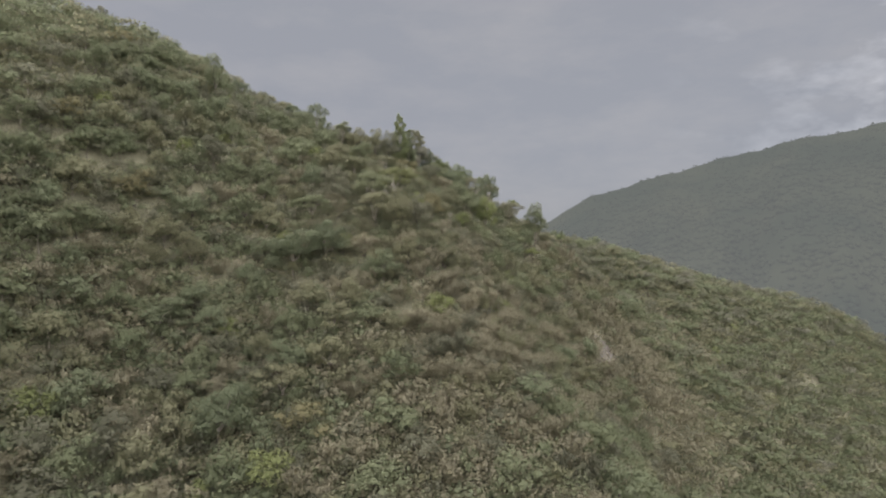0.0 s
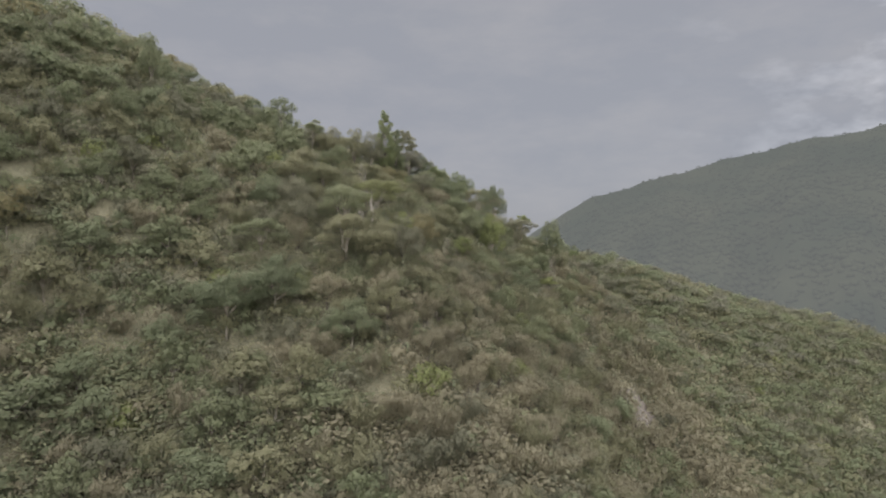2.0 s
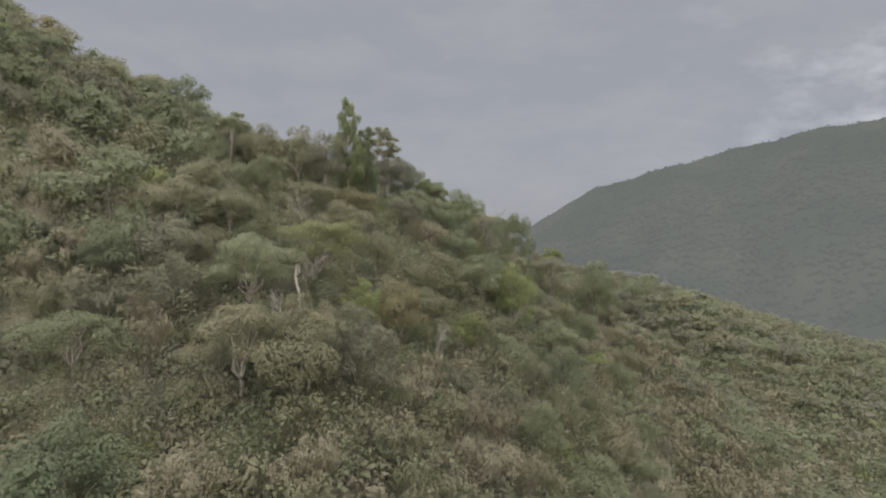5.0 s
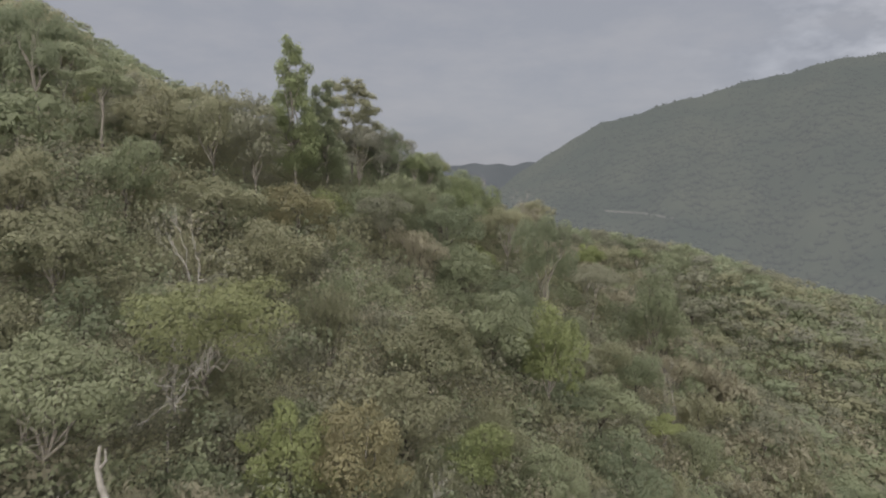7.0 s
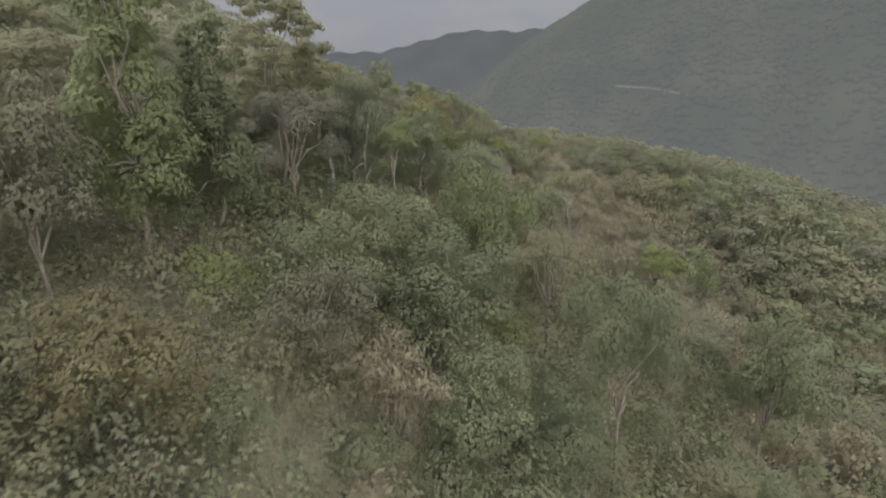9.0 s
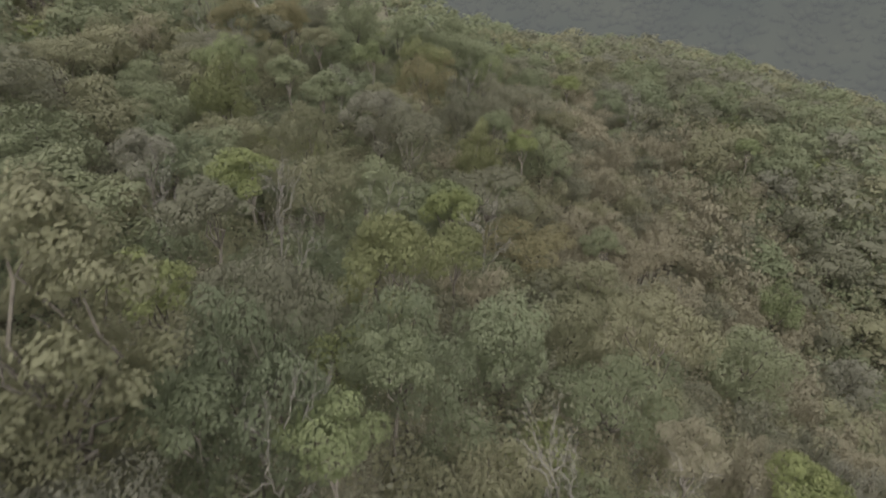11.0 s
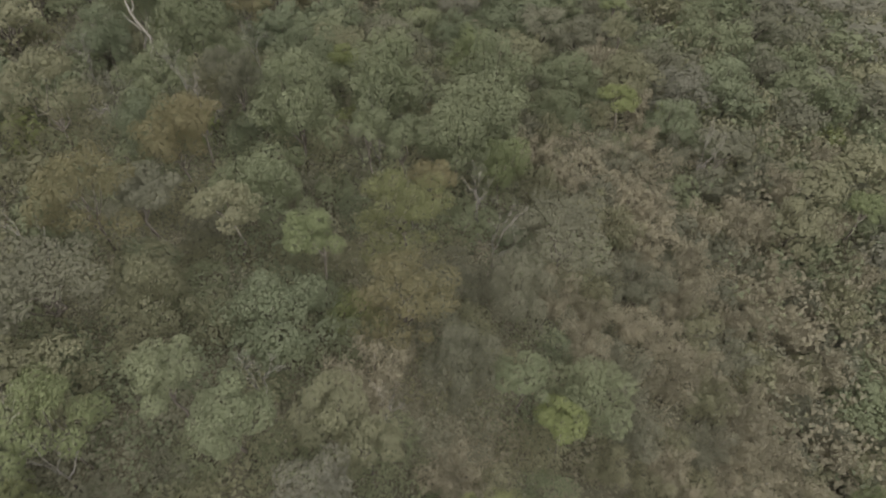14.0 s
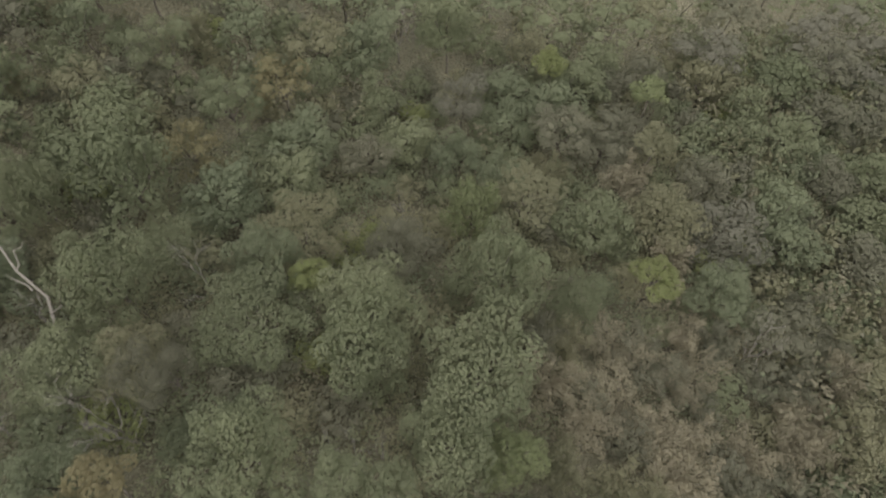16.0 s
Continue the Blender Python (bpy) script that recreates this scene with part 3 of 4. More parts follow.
def plant(shape, k, tone, x, y, wide, tall, turn_by):
    """One tree or shrub, rooted at (x, y), as a thing with trunk and crown."""
    k = k % VARIANTS[shape]
    m = Matrix.LocRotScale((x, y, float(ground_z(x, y))), Euler((0, 0, turn_by)), (wide, wide, tall))
    close = 3 if abs(x) < 9 and (57 < y < 71 or 76 < y < 87) and shape in ("round", "umbrella", "slim") else 2 if abs(x) < 14.5 and 51 < y < (112 if shape in ("shrub", "plume") else 124) else 1
    if (shape, k, tone, close) not in built:
        stems, leaves = fine_shape[shape, k, close]
        root = new(NAMES[shape])
        root.empty_display_size = 0.3
        bark = GREY_BARK if shape == "bare" else BARK
        me = bpy.data.meshes.get("stems_%s_%d_%d" % (shape, k, close)) or mesh_of("stems_%s_%d_%d" % (shape, k, close), *stems, bark, True)
        part("trunk", me, root)
        if leaves is not None:
            part("crown", mesh_of("leaves_%s_%d_%s_%d" % (shape, k, tone, close), *leaves, LEAF[tone]), root)
            words = "%s %s" % (TONE_WORDS[tone], SHAPE_WORDS[shape])
        else:
            words = SHAPE_WORDS[shape]
        tagged(root, words, CATEGORY[shape], NAMES[shape].replace("_", " ") + "s of the hillside")
        root.matrix_basis = m
        built[shape, k, tone, close] = root
        return root
    ob = copy_thing(built[shape, k, tone, close], Matrix())
    ob.matrix_basis = m
    return ob


# ---- single plants that stand out: shape, tone, x, y, crown radius ----
taken = []


SPAN = {"round": (1.9, 3.9), "umbrella": (2.4, 4.3), "slim": (1.0, 4.2), "upright": (1.5, 6.0), "emergent": (2.0, 6.3), "shrub": (1.45, 2.2), "plume": (1.5, 2.5), "bare": (1.7, 4.2)}


def single(shape, tone, x, y, r, height=0.0):
    """A plant of a known crown radius and height."""
    if shape in ("round", "umbrella") and r < 1.15:
        shape, r, height = "slim", max(r, 0.85), height * 0.86
    wide = r / SPAN[shape][0]
    tall = height / SPAN[shape][1] if height else wide**0.5 if shape != "shrub" else 1.15 * wide**0.5
    taken.append((x, y, r * (0.65 if shape == "bare" else 0.8)))
    return plant(shape, len(taken), tone, x, y, wide, tall, len(taken) * 2.39996)


# trees on the skyline
single("upright", "fresh", -5.5, 76.6, 1.45, 7.4)
single("upright", "green", -4.6, 78.4, 1.3, 5.7)
single("emergent", "olive", -4.1, 83.0, 1.8, 6.5)
single("round", "dark", -2.2, 84.4, 1.4, 4.4)
single("umbrella", "dark", 5.4, 77.7, 1.6, 6.4)
single("round", "green", 12.1, 82.5, 1.7, 6.1)
single("round", "dark", 2.3, 88.3, 1.4, 3.8)
single("round", "dark", 0.2, 86.6, 1.3, 3.9)
single("round", "green", -26.6, 71.5, 1.5, 5.6)
single("umbrella", "dark", -25.6, 77.0, 1.4, 3.3)
single("round", "dark", -19.6, 79.6, 1.0, 4.3)
single("umbrella", "dark", -15.4, 75.4, 1.4, 5.6)
single("round", "green", -12.2, 74.2, 1.1, 4.9)
single("bare", "", -7.4, 76.2, 0.8, 4.9)
single("umbrella", "olive", 6.5, 90.0, 1.7, 4.6)
single("round", "olive", -8.3, 74.8, 1.7, 4.4)
single("round", "olive", -10.6, 75.0, 1.7, 3.9)
single("round", "grey", -6.6, 74.6, 1.4, 4.6)
# leafless trees with pale limbs among the crowns
for px, py in ((-0.9, 92.4), (-2.8, 89.8), (2.2, 94.7), (-6.0, 90.9), (-10.0, 107.6), (-7.7, 101.7), (-3.4, 104.0), (-0.5, 104.1), (2.9, 110.9), (-11.1, 115.2), (-7.8, 114.9), (2.6, 112.7), (-1.2, 114.6), (-8.0, 115.2), (-7.0, 121.0), (-2.3, 84.4), (-1.7, 83.6), (-2.8, 89.7), (1.3, 92.0), (3.1, 85.0), (-6.0, 67.3), (12.1, 79.5)):
    single("bare", "", px, py, 0.85, 4.7)
# the steep face
for sx, sy, sr in ((-9.1, 56.4, 1.0), (10.8, 76.0, 0.9), (-0.4, 50.5, 1.7), (5.4, 58.2, 1.4), (-10.6, 37.3, 1.9), (-23.9, 36.0, 1.8)):
    single("shrub", "yellow", sx, sy, sr)
single("round", "dark", -12.8, 53.1, 2.7, 4.6)
single("round", "dark", -10.4, 54.4, 2.0, 4.0)
single("round", "dark", -14.1, 39.6, 2.4, 4.4)
single("bare", "", -5.7, 64.0, 1.3, 4.4)
# round the shoulder
single("bare", "", 0.2, 63.9, 0.9, 3.6)
single("umbrella", "green", -7.4, 62.4, 2.2, 4.1)
single("umbrella", "moss", -5.0, 65.2, 2.3, 4.1)
for sx, sy, sr in ((4.9, 73.2, 1.5), (1.5, 67.2, 1.4), (-2.9, 63.9, 1.2), (10.8, 77.6, 1.1)):
    single("round", "yellow", sx, sy, sr, 4.8 if sy == 73.2 else 3.0)
# the ridge beyond
for px, py, pr in ((-9.0, 108.9, 1.6), (-7.2, 113.4, 1.0), (-0.0, 107.2, 1.7), (-7.5, 112.1, 1.3)):
    single("umbrella", "golden", px, py, pr, 4.3)
for px, py, pr in ((-5.3, 109.4, 1.1), (-11.9, 113.2, 1.7), (-1.6, 103.6, 1.1), (-0.8, 102.7, 0.9), (-3.6, 97.0, 1.2), (-5.6, 86.3, 0.9)):
    single("umbrella", "olive", px, py, pr, 4.3)
for px, py, pr in ((-0.2, 110.6, 1.7), (-0.5, 89.7, 0.9), (-0.1, 88.8, 1.4)):
    single("umbrella", "moss", px, py, pr, 4.3)
for px, py, pr in ((-7.7, 102.2, 1.3),):
    single("umbrella", "fresh", px, py, pr, 4.3)
for px, py, pr in ((-5.7, 103.9, 1.0), (-4.1, 103.0, 1.1), (3.5, 105.2, 0.9), (2.6, 117.5, 2.5), (-1.1, 119.8, 1.9), (-9.3, 119.9, 1.7), (-10.6, 125.0, 1.9), (-1.2, 118.3, 1.9), (3.5, 121.8, 2.0), (-12.9, 123.3, 1.2), (-4.0, 114.4, 1.7), (1.6, 115.1, 1.8), (-1.4, 113.8, 0.8), (1.6, 136.9, 1.9), (-0.2, 113.5, 0.9), (0.0, 85.5, 0.6)):
    single("round", "blue", px, py, pr, 5.2 if py > 112 else 4.3)
for px, py, pr in ((1.7, 105.5, 1.2), (3.6, 108.5, 1.2), (-7.6, 109.4, 1.1)):
    single("round", "grey", px, py, pr, 4.3)
for px, py, pr in ((-1.6, 100.9, 1.5), (2.4, 132.3, 1.6), (-6.6, 91.9, 0.7), (-3.2, 81.0, 1.6)):
    single("umbrella", "silver", px, py, pr, 4.3)
for px, py, pr in ((-0.3, 99.6, 1.5), (-0.4, 122.7, 1.5), (-6.8, 116.6, 1.2), (-4.3, 89.5, 1.0), (-2.1, 85.7, 1.4)):
    single("umbrella", "grey", px, py, pr, 4.3)
for px, py, pr in ((4.6, 104.1, 0.8), (10.1, 122.4, 1.1), (7.0, 135.3, 1.0), (-3.1, 120.7, 0.8), (1.1, 94.3, 0.9), (-4.1, 85.9, 0.4), (9.5, 87.2, 0.7), (9.6, 86.6, 0.7)):
    single("round", "yellow", px, py, pr, 4.3)
for px, py, pr in ((2.4, 101.0, 1.2), (-7.3, 100.1, 1.2), (1.3, 91.0, 0.8)):
    single("round", "moss", px, py, pr, 4.3)
for px, py, pr in ((-6.1, 99.8, 1.3), (-4.4, 100.5, 1.1)):
    single("shrub", "moss", px, py, pr, 0)
for px, py, pr in ((22.1, 117.7, 0.9), (2.7, 125.4, 1.3), (3.5, 114.8, 1.2), (12.0, 133.5, 1.0), (-2.8, 108.8, 1.0), (18.8, 104.1, 1.3), (1.3, 95.2, 1.0), (-0.7, 83.7, 0.8), (2.1, 81.9, 1.7)):
    single("round", "fresh", px, py, pr, 4.3)
for px, py, pr in ((24.4, 128.9, 0.8),):
    single("shrub", "yellow", px, py, pr, 0)
for px, py, pr in ((11.6, 130.1, 1.1),):
    single("round", "olive", px, py, pr, 4.3)
for px, py, pr in ((-5.0, 121.5, 1.5), (-2.3, 135.3, 2.0), (-2.8, 83.5, 0.7)):
    single("round", "dark", px, py, pr, 4.3)
for px, py, pr in ((14.1, 119.8, 1.0), (-10.7, 118.3, 0.8), (-0.5, 114.8, 0.5), (-0.2, 125.5, 0.7), (7.6, 85.6, 0.6), (4.8, 82.6, 0.5), (-2.1, 80.6, 0.3)):
    single("bare", "", px, py, pr, 4.4)
for px, py, pr in ((0.8, 112.3, 0.7),):
    single("round", "golden", px, py, pr, 4.3)
for px, py, pr in ((-4.3, 92.3, 1.0),):
    single("umbrella", "yellow", px, py, pr, 4.3)
for px, py, pr in ((-1.3, 93.4, 0.8), (7.3, 98.5, 0.9), (12.3, 94.8, 1.9)):
    single("round", "green", px, py, pr, 4.3)
for px, py, pr in ((6.0, 86.0, 0.7),):
    single("umbrella", "dry", px, py, pr, 4.3)
for px, py, pr in ((5.4, 84.6, 1.0), (3.1, 84.5, 0.9), (-0.9, 137.1, 1.3)):
    single("bare", "", px, py, pr, 4.6)


def dead_snag(x, y, top):
    """A dead, barkless trunk with broken limbs, up to the height top."""
    root = new("dead_tree")
    base = float(ground_z(x, y))
    root.location = (x, y, base)
    h = top - base
    stem = tube([(-0.2, 0, -0.4), (-0.24, 0, h - 2.6), (-0.1, 0.03, h - 2.1), (0.12, 0.04, h - 1.6), (0.14, 0.02, h - 1.1), (0.0, 0.02, h - 0.7), (-0.03, 0, h - 0.35), (0.03, 0, h)],
                [0.085, 0.07, 0.065, 0.062, 0.056, 0.05, 0.044, 0.024], 8)
    part("trunk", mesh_of("snag_trunk", *stem, PALE_BARK, True), root)
    for name, points, radii in (("snag_fork", [(-0.02, 0.02, h - 0.4), (0.12, 0, h - 0.25), (0.1, 0.03, h - 0.05)], [0.034, 0.022, 0.01]),
                                ("snag_branch", [(-0.24, 0, h - 2.5), (-0.5, 0.1, h - 2.1), (-0.62, 0.05, h - 1.6), (-0.56, 0.1, h - 1.0)], [0.026, 0.02, 0.015, 0.006]),
                                ("snag_twig", [(-0.55, 0.08, h - 1.9), (-0.85, 0.2, h - 1.5), (-0.9, 0.3, h - 1.0)], [0.016, 0.012, 0.005])):
        part("limb", mesh_of(name, *tube(points, radii, 6), PALE_BARK, True), root)
    return tagged(root, "dead barkless trunk with broken limbs, bleached pale grey", "tree")


dead_snag(-4.9, 59.9, 8.3)


def leaning_snag(x, y, reach):
    """A dead trunk that leans out of the canopy, with a few bare twigs at its end."""
    root = new("dead_tree")
    root.location = (x, y, float(ground_z(x, y)))
    end = np.array(reach)
    way = end / np.linalg.norm(end)
    stem = bent(np.random.default_rng(3), (0, 0, -0.3), end, 6, 0.012)
    part("trunk", mesh_of("leaning_trunk", *tube(stem, [0.075, 0.07, 0.062, 0.055, 0.046, 0.036, 0.02], 7), PALE_BARK, True), root)
    for i, (share, a, b, c) in enumerate(((0.55, 0.5, 0.1, 0.5), (0.7, -0.5, 0.2, 0.5), (0.82, 0.35, 0.5, 0.6), (0.9, -0.3, 0.5, 0.3))):
        at = end * share
        tip = at + np.array([a, b, c]) * 1.1
        part("limb", mesh_of("leaning_limb_%d" % i, *tube(bent(np.random.default_rng(i), at, tip, 4, 0.08), [0.026, 0.022, 0.017, 0.012, 0.005], 5), PALE_BARK, True), root)
    return tagged(root, "pale dead trunk leaning out of the canopy", "tree")


leaning_snag(-9.2, 116.6, (-2.3, 3.4, 4.5))
taken.append((-4.9, 59.6, 0.3))
single("round", "olive", -4.6, 59.0, 1.3, 4.3)
single("bare", "", -5.7, 59.3, 1.0, 5.0)
single("umbrella", "olive", -6.4, 58.4, 2.0, 4.3)
single("round", "olive", -4.3, 58.0, 1.9, 4.6)
single("round", "grey", -2.6, 59.4, 1.7, 4.1)

# ---- the rest of the woods ----
SCAR = (18.9, 73.6)


def dryness(x, y):
    d = 0.0
    for a, b, u, v, s in ((1, 46, 8, 13, 1.1), (22, 74, 10, 9, 1.2), (12.5, 105, 8.0, 16, 1.6), (9, 60, 8, 8, 0.8), (34, 98, 8, 8, 0.45), (-22, 42, 8, 8, 0.4), (-13, 60, 6, 5, 0.3), (0, 60, 5, 6, 0.5)):
        d += s * math.exp(-((x - a) / u) ** 2 - ((y - b) / v) ** 2)
    return d


def choose(rng, x, y):
    """Shape, tone, width and height of what grows at a place; the shoulder is drier and paler."""
    shape, tone, wide, tall = any_plant(rng, x, y)
    if shape == "umbrella" and y < 80 and rng.random() < 0.8:
        shape = "round"
    if ((x + 4) / 10) ** 2 + ((y - 67) / 11) ** 2 < 1:
        tone = {"dark": "green", "green": "olive", "blue": "olive"}.get(tone, tone)
    if 76 < y < 110 and x < 9 and shape != "plume" and rng.random() < 0.5:
        tone = {"dark": "green", "blue": "green", "green": "olive"}.get(tone, tone)
    if x > 18 and shape != "plume":
        shape = "round" if shape == "umbrella" and rng.random() < 0.7 else shape
        tone = {"olive": "green", "golden": "olive"}.get(tone, tone)
    if x > 9 and y > 86 and tone in ("green", "dark", "blue", "olive"):
        v = (x * 7.31 + y * 3.17) % 1
        tone = "grey" if v < 0.3 else "silver" if v < 0.45 else "olive" if v < 0.6 else tone
    return shape, tone, wide, tall


def any_plant(rng, x, y):
    d = dryness(x, y) + 0.25 * noise.noise((x * 0.12, y * 0.12, 3.0))
    u, v = rng.random(), rng.random()
    if u < d:
        return "plume", ("dry" if v < 0.66 else "olive" if v < 0.88 else "grey"), rng.uniform(0.8, 1.25), rng.uniform(0.8, 1.1)
    w = noise.noise((x * 0.16, y * 0.16, 9.0)) + rng.normal() * 0.35
    if w > 0.12:
        return "umbrella", ("grey" if v < 0.3 else "olive" if v < 0.65 else "green" if v < 0.94 else "golden"), rng.uniform(0.62, 1.0), rng.uniform(0.66, 0.9)
    return "round", ("dark" if v < 0.36 else "green" if v < 0.7 else "blue" if v < 0.86 else "olive"), rng.uniform(0.68, 1.12), rng.uniform(0.68, 0.92)


def bare_earth(x, y):
    """Where the slope has slipped and nothing grows."""
    return ((x - SCAR[0]) / 1.7) ** 2 + ((y - SCAR[1]) / 2.3) ** 2 < 1


def in_view(x, y):
    if y < 26 or y > 176 or x > 100 or abs(x) > 0.74 * y + 4:
        return False
    return y < 88 or x > -(0.74 * (y - 72) + 9)


rng = np.random.default_rng(7)
spots = []
row = 0
y = 27.0
while y < 176:
    x = -66.0 + (row % 2) * 0.75
    while x < 100:
        spots.append((x + rng.normal() * 0.4, y + rng.normal() * 0.4))
        x += 1.5
    y += 1.35
    row += 1
spots = [spots[i] for i in rng.permutation(len(spots))]
rough = {t: [[], 0, []] for t in LEAF}
rough_wood = [[], 0, []]
cells, low_cells = {}, {}
for a, b, r in taken:
    cells.setdefault((int(a // 4), int(b // 4)), []).append((a, b, r))


def lay(store, v, f):
    store[0].append(v)
    store[2].append(f + store[1])
    store[1] += len(v)


def room(x, y):
    """How far the next crown's edge is."""
    i, j = int(x // 4), int(y // 4)
    best = 9.0
    for a in (i - 1, i, i + 1):
        for b in (j - 1, j, j + 1):
            for cx, cy, r in cells.get((a, b), ()):
                best = min(best, math.hypot(x - cx, y - cy) - r)
    return best


def in_middle(x, y):
    """Whether a place is seen from the middle distance."""
    return 82 < y < 138 and -22 < x < 27 or 42 < y < 62 and -24 < x < 10


def turned_by(t, wide, tall):
    """Turns and stretches points that lie in rows."""
    c, d = math.cos(t) * wide, math.sin(t) * wide
    return np.array([[c, d, 0], [-d, c, 0], [0, 0, tall]])


for x, y in spots:
    if not in_view(x, y) or bare_earth(x, y):
        continue
    far_off = x > 24 or y > 138 or x < -34
    shape, tone, wide, tall = choose(rng, x, y)
    if far_off:
        wide *= 1.25
    free, r = room(x, y), wide * SPAN[shape][0]
    if free < (0.2 if shape == "plume" else 0.4) * r:
        if free < 0.05 or rng.random() < (0.5 if far_off else 0.1):
            continue
        v = rng.random() * (1 if shape != "plume" else 0.4)
        if shape == "plume":
            v = 0.55 + v
        shape, tone = "shrub", ("green" if v < 0.35 else "dark" if v < 0.5 else "olive" if v < 0.75 else "grey" if v < 0.95 else "yellow")
        wide, tall = rng.uniform(0.65, 0.95), rng.uniform(0.75, 1.15)
        r = wide * SPAN[shape][0]
    cells.setdefault((int(x // 4), int(y // 4)), []).append((x, y, r * (0.6 if shape == "plume" else 0.7)))
    if shape in ("shrub", "plume"):
        low_cells.setdefault((int(x // 4), int(y // 4)), []).append((x, y, r * 0.75))
    turn_by = rng.uniform(0, 6.28)
    k = int(rng.integers(0, 99))
    if -13.5 < x < 14.5 and 51.5 < y < 132 and (shape != "shrub" or abs(x) < 11 and 60 < y < 127):
        plant(shape, k, tone, x, y, wide, tall, turn_by)
        continue
    middle = in_middle(x, y)
    (sv, sf), (lv, lf) = (mid_shape if middle and (shape != "shrub" or y > 80) else rough_shape)[shape, k % VARIANTS[shape]]
    at = np.array([x, y, float(ground_z(x, y))])
    turned = turned_by(turn_by, wide, tall)
    if far_off and not middle:
        lv, lf = far_shape[shape, k % VARIANTS[shape]]
        if x > 45 or y > 142 or x < -34:
            lv, lf = thinned(lv, lf, 3, 1.5)
    lay(rough[tone], lv @ turned + at, lf)
    if shape != "plume":
        lay(rough_wood, sv @ turned + at, sf)

# low shrubs wherever the slope lies open between the crowns
patches = {t: [] for t in ("olive", "green", "dark", "grey", "dry")}


def open_ground(within, x, y, rise_x, rise_y):
    """How far the next crown's edge is along the slope."""
    i, j = int(x // 4), int(y // 4)
    best = 9.0
    for a in (i - 1, i, i + 1):
        for b in (j - 1, j, j + 1):
            for cx, cy, r in within.get((a, b), ()):
                dx, dy = x - cx, y - cy
                best = min(best, math.sqrt(dx * dx + dy * dy + (rise_x * dx + rise_y * dy) ** 2) - r)
    return best


tries = np.stack([rng.uniform(-46, 98, 40000), rng.uniform(27, 142, 40000)], -1)
tz = ground_z(tries[:, 0], tries[:, 1])
rise_x = (ground_z(tries[:, 0] + 0.5, tries[:, 1]) - tz) / 0.5
rise_y = (ground_z(tries[:, 0], tries[:, 1] + 0.5) - tz) / 0.5
for i, (x, y) in enumerate(tries):
    near = abs(x) < 14 and 56 < y < 130
    within = low_cells if near or y < 80 else cells
    if not in_view(x, y) or bare_earth(x, y) or open_ground(within, x, y, rise_x[i], rise_y[i]) < (0.08 if near or y < 58 else 0.25):
        continue
    v = rng.random()
    tone = "dry" if rng.random() < dryness(x, y) * 0.7 else "olive" if v < 0.33 else "green" if v < 0.63 else "dark" if v < 0.8 else "grey"
    if ((x + 4) / 10) ** 2 + ((y - 67) / 11) ** 2 < 1 and tone == "dark":
        tone = "olive"
    within.setdefault((int(x // 4), int(y // 4)), []).append((x, y, 1.3 if x > 26 else 0.7))
    if near:
        patches[tone].append((x, y, tz[i]))
        continue
    wide, tall = rng.uniform(0.6, 0.9) * (1.7 if x > 26 else 1), rng.uniform(0.6, 1.05)
    lv, lf = mid_shape["shrub", i % VARIANTS["shrub"]][1] if in_middle(x, y) and y > 80 else far_shape["shrub", i % VARIANTS["shrub"]]
    if x > 40:
        lv, lf = thinned(lv, lf, 2, 1.3)
    lay(rough[tone], lv @ turned_by(rng.uniform(0, 6.28), wide, tall) + (x, y, tz[i]), lf)

# low scrub that covers the soil of the open slopes
carpets = [foliage(np.random.default_rng(40 + i), dome(np.random.default_rng(i), 6, 0.15) * (1.0, 1.0, 0.35) + (0, 0, 0.3), np.random.default_rng(i).uniform(0.45, 0.65, 6), 140, 0.2, 0.13, 0.2, 0.8, 0, 0.1, relief=0.45) for i in range(4)]
thin_carpets = [thinned(v, f, 2, 1.4) for v, f in carpets]
for i in range(9000):
    x, y = (rng.uniform(-34, 16), rng.uniform(27, 66)) if i < 4200 else (rng.uniform(12, 95), rng.uniform(50, 140))
    if not in_view(x, y) or bare_earth(x, y) or x > 30 and rng.random() < 0.4 or x < 16 and room(x, y) < (0.1 if y > 50 else -0.35):
        continue
    v = rng.random()
    tone = "dry" if rng.random() < dryness(x, y) else "olive" if v < 0.35 else "green" if v < 0.7 else "dark" if v < 0.85 else "grey"
    lv, lf = carpets[i % 4] if x < 28 else thin_carpets[i % 4]
    w = rng.uniform(0.9, 1.3) * (1.5 if x > 30 else 1)
    lay(rough[tone], lv @ turned_by(rng.uniform(0, 6.28), w, rng.uniform(0.6, 1.2) * (1.9 if x > 16 else 1)) + (x, y, float(ground_z(x, y))), lf)

# low shrubs under the taller trees of the shoulder
for i in range(44):
    x, y = rng.uniform(-10, 1), rng.uniform(55, 66)
    plant("shrub", i, ("green", "olive", "grey", "olive")[i % 4], x, y, rng.uniform(0.6, 0.95), rng.uniform(0.7, 1.1), rng.uniform(0, 6.28))

# the slopes beyond, thinly built
for i in range(6500):
    x, y = rng.uniform(-90, 105), rng.uniform(-15, 185)
    if in_view(x, y) or math.hypot(x, y - 85) > 115:
        continue
    shape, tone, wide, tall = choose(rng, x, y)
    lv, lf = far_shape[shape, i % VARIANTS[shape]]
    if not (84 < y < 118 and -60 < x < 0):
        lv, lf = thinned(lv, lf, 11, 3.6)
        wide *= 1.3
    lay(rough[tone], lv @ turned_by(rng.uniform(0, 6.28), wide, tall) + np.array([x, y, float(ground_z(x, y))]), lf)

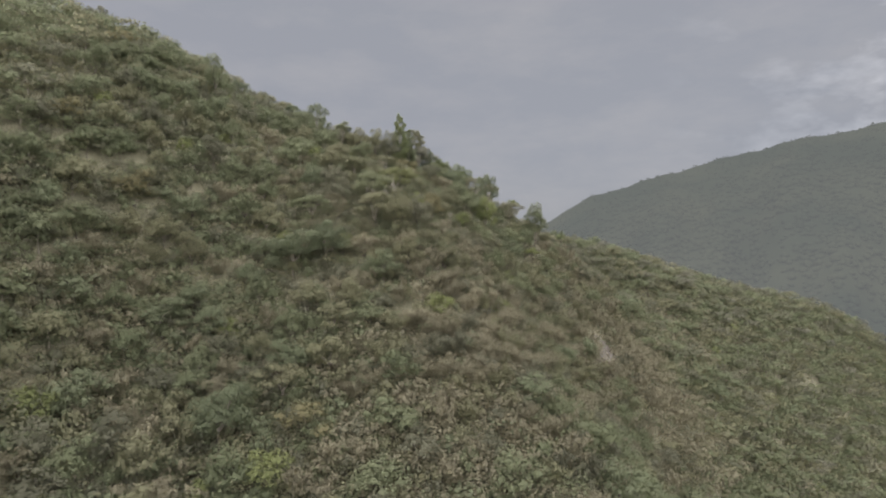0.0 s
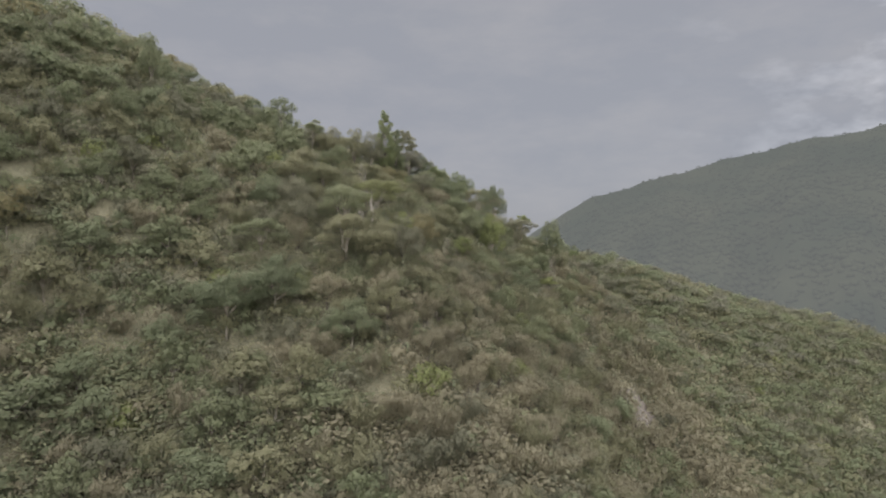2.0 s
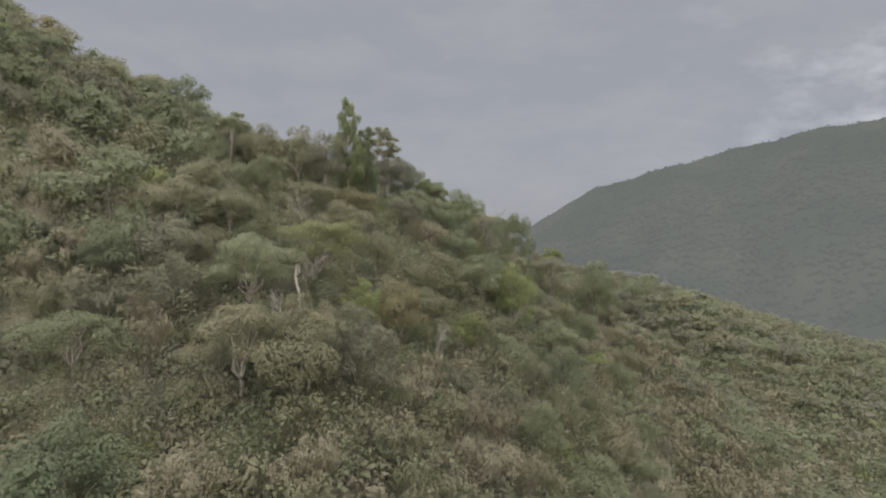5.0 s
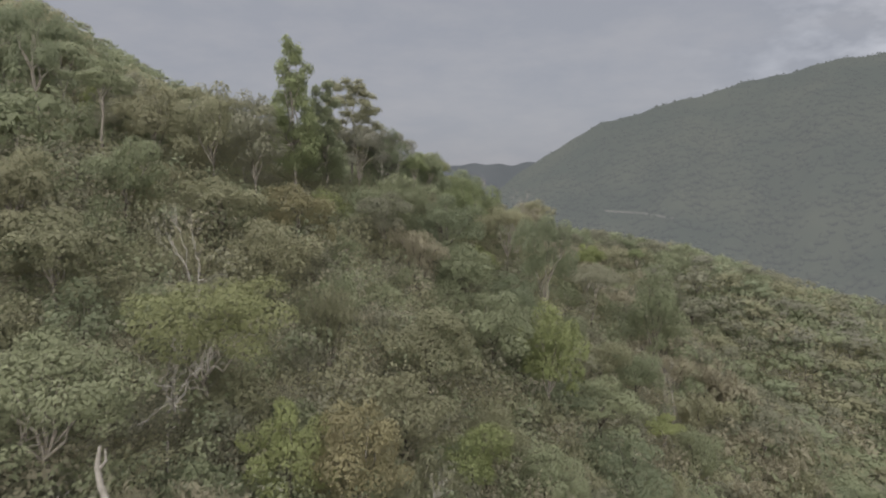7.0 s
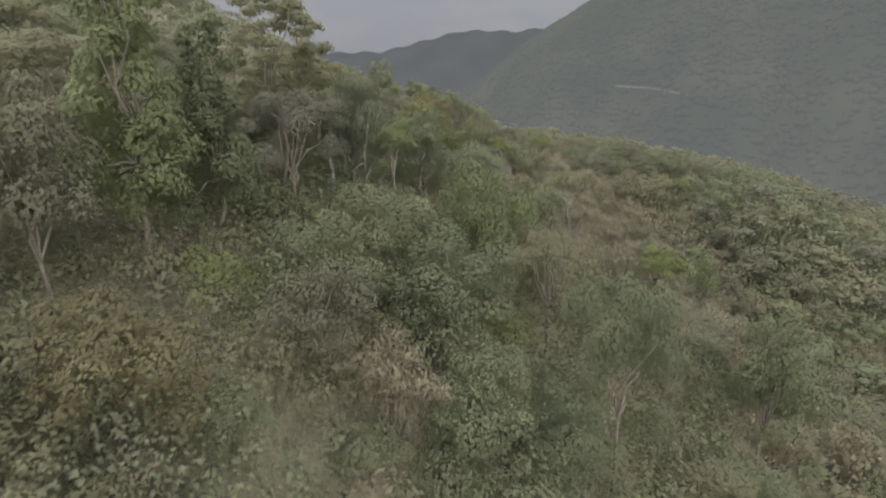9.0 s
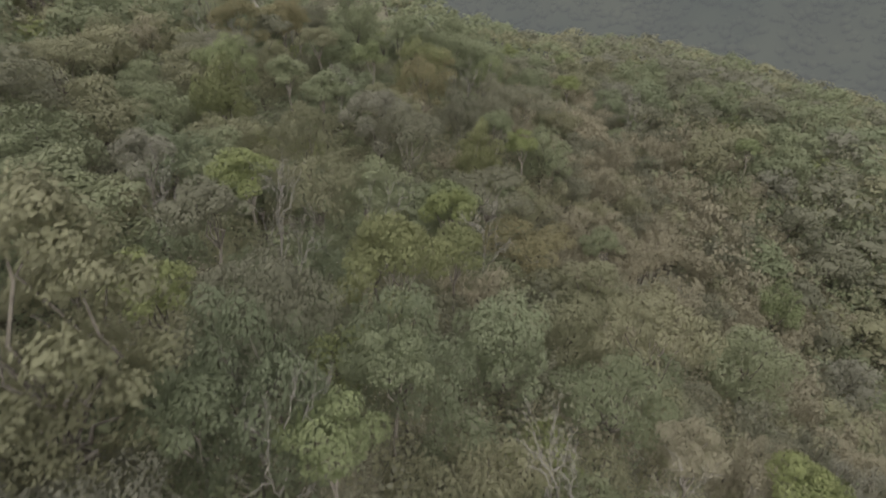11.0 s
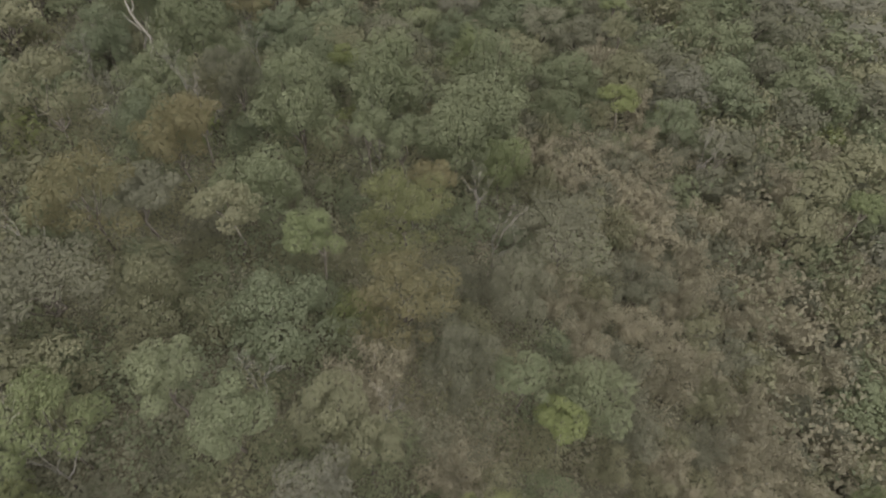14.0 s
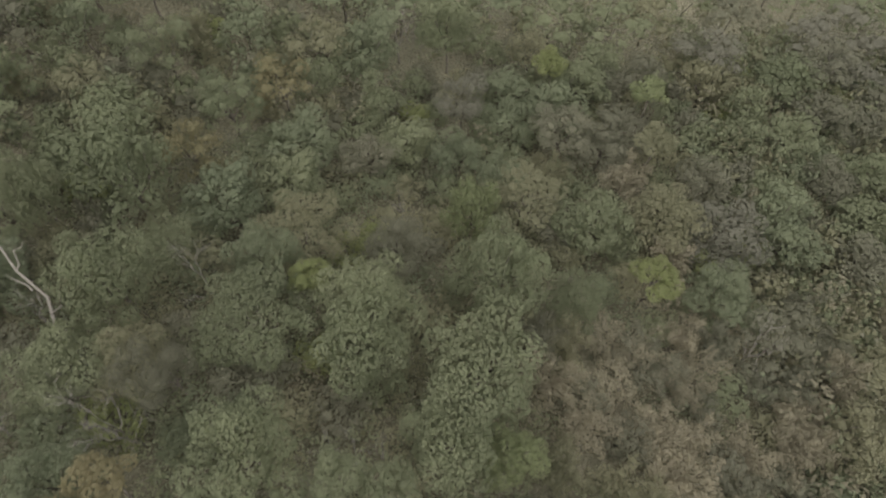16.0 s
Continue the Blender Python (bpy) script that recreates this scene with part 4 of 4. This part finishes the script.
for tone, store in rough.items():
    if store[1]:
        ob = new("woodland_canopy", mesh_of("canopy_" + tone, np.concatenate(store[0]), np.concatenate(store[2]), LEAF[tone]))
        tagged(ob, "%s foliage of the woods over the hillside" % TONE_WORDS[tone], "foliage", kind="stuff")
ob = new("woodland_stems", mesh_of("woodland_stems", np.concatenate(rough_wood[0]), np.concatenate(rough_wood[2]), BARK, True))
tagged(ob, "grey-brown trunks and limbs of the woods", "trunks", kind="stuff")

# ---- bare earth where the slope has slipped ----
EARTH = bark_material("pale_crumbling_earth", (0.15, 0.135, 0.118), (0.085, 0.077, 0.066))
su, sv = np.meshgrid(np.linspace(-1, 1, 22), np.linspace(-1, 1, 30), indexing="ij")
round_off = np.sqrt(np.clip(1 - su**2 * 0.5, 0, 1)), np.sqrt(np.clip(1 - sv**2 * 0.5, 0, 1))
ex, ey = SCAR[0] + su * round_off[1] * 1.9, SCAR[1] + sv * round_off[0] * 2.5
rough_face = np.array([0.45 * noise.noise((a * 0.9, b * 0.9, 5.0)) + 0.16 * noise.noise((a * 3.1, b * 3.1, 2.0)) for a, b in zip(ex.ravel(), ey.ravel())])
ez = ground_z(ex, ey).ravel() + 0.22 + rough_face * np.clip(1.2 - (su**2 + sv**2).ravel(), 0, 1) - 0.5 * np.clip((su**2 + sv**2).ravel() - 0.8, 0, 1)
i, j = np.meshgrid(np.arange(21), np.arange(29), indexing="ij")
cells_of = np.stack([i * 30 + j, (i + 1) * 30 + j, (i + 1) * 30 + j + 1, i * 30 + j + 1], -1).reshape(-1, 4)
ob = new("earth_scar", mesh_of("earth_scar", np.stack([ex.ravel(), ey.ravel(), ez], -1), cells_of, EARTH))
tagged(ob, "pale crumbling earth of a small landslip among dry shrubs", "landslip", kind="structure")

# ---- low growth under the trees ----
low_bushes = [foliage(np.random.default_rng(70 + i), dome(np.random.default_rng(i), 7, 0.1) * (0.85, 0.85, 0.5) + (0, 0, 0.45), np.random.default_rng(i).uniform(0.35, 0.55, 7), 420, 0.11, 0.072, 0.3, 0.9, 0, 0.2, relief=0.5) for i in range(5)]
for tone, count in (("olive", 1600), ("green", 1400), ("dark", 1000), ("grey", 800), ("dry", 700)):
    lx, ly = rng.uniform(-46, 42, count * 3), rng.uniform(33, 142, count * 3)
    keep = np.array([in_view(a, b) and not (abs(a) < 14 and 58 < b < 130) for a, b in zip(lx, ly)])
    lx, ly = lx[keep][:count], ly[keep][:count]
    centres = np.stack([lx, ly, ground_z(lx, ly) + rng.uniform(0.2, 2.2, len(lx))], -1)
    pieces = [leaf_cards(rng, centres, rng.uniform(0.5, 0.95, len(lx)), 16, 0.22, 0.14, 0.1, 0.7)]
    for x, y, z in patches[tone]:
        lv, lf = low_bushes[int(rng.integers(0, 5))]
        pieces.append((lv @ turned_by(rng.uniform(0, 6.28), rng.uniform(0.8, 1.2), rng.uniform(0.8, 1.5)) + (x, y, z), lf))
    sx, sy = rng.uniform(-13, 12, 260), rng.uniform(54, 73, 260)
    centres = np.stack([sx, sy, ground_z(sx, sy) + rng.uniform(0.2, 2.3, 260)], -1)
    pieces.append(leaf_cards(rng, centres, rng.uniform(0.4, 0.8, 260), 60, 0.11, 0.07, 0.2, 0.8))
    lv, lf = merged(pieces)
    ob = new("undergrowth", mesh_of("undergrowth_" + tone, lv, lf, LEAF[tone]))
    tagged(ob, "%s low scrub and weeds under the trees" % TONE_WORDS[tone], "undergrowth", kind="stuff")

# ---- a road across the far slope ----
# emits the same painted haze as the slope it crosses
ROAD = haze_glow_material("far_pale_road", (0.035, 0.035, 0.03), (0.06, 0.058, 0.05), (0.96, 1.0, 0.99), 0.091, 0.2)
reach = np.linspace(420, 700, 600)
ra = np.linspace(13.4, 18.6, 90)
rr = np.array([reach[np.argmin(np.abs(far_z(a, reach) + 6.5 + 0.4 * (a - 14)))] for a in ra])
edge = np.stack([np.stack([r * np.sin(np.radians(ra)), r * np.cos(np.radians(ra)), far_z(ra, rr) + h], -1) for r, h in ((rr - 2, -0.6), (rr - 2, 0.5), (rr + 2, 0.8))], 1)
strip = [(3 * i + k, 3 * i + 3 + k, 3 * i + 4 + k, 3 * i + 1 + k) for i in range(89) for k in (0, 1)]
road = new("road", mesh_of("road", edge.reshape(-1, 3), strip, ROAD))
tagged(road, "pale concrete road cut across the wooded far slope", "road", kind="structure")

# ---- trees on the far ridge ----
fa, fr = rng.uniform(-6, 50, 8500), np.sqrt(rng.uniform(310**2, 800**2, 8500))
kerb = np.interp(fa, ra, rr)
open_road = ((fa > 14.3) & (fa < 15.2) | (fa > 17.3) & (fa < 18.2)) & (fr > kerb - 14) & (fr < kerb + 4)
fa, fr = fa[~open_road], fr[~open_road]
centres = np.stack([fr * np.sin(np.radians(fa)), fr * np.cos(np.radians(fa)), far_z(fa, fr)], -1)
ball, ball_faces = BALLS[1]
sizes = rng.uniform(1.8, 4.2, (len(fa), 1, 1)) * np.interp(fr, [650, 790], [1, 0.35])[:, None, None]
lv = (centres[:, None] + ball * rng.uniform(0.7, 1.2, (len(fa), len(ball), 1)) * sizes * (1, 1, 0.7)).reshape(-1, 3)
lf = (ball_faces[None] + (np.arange(len(fa)) * len(ball))[:, None, None]).reshape(-1, 3)
# the trees' haze is the emission in FAR_WOOD
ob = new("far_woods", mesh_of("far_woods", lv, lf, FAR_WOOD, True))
tagged(ob, "hazy green trees covering the far ridge", "woods", kind="stuff")
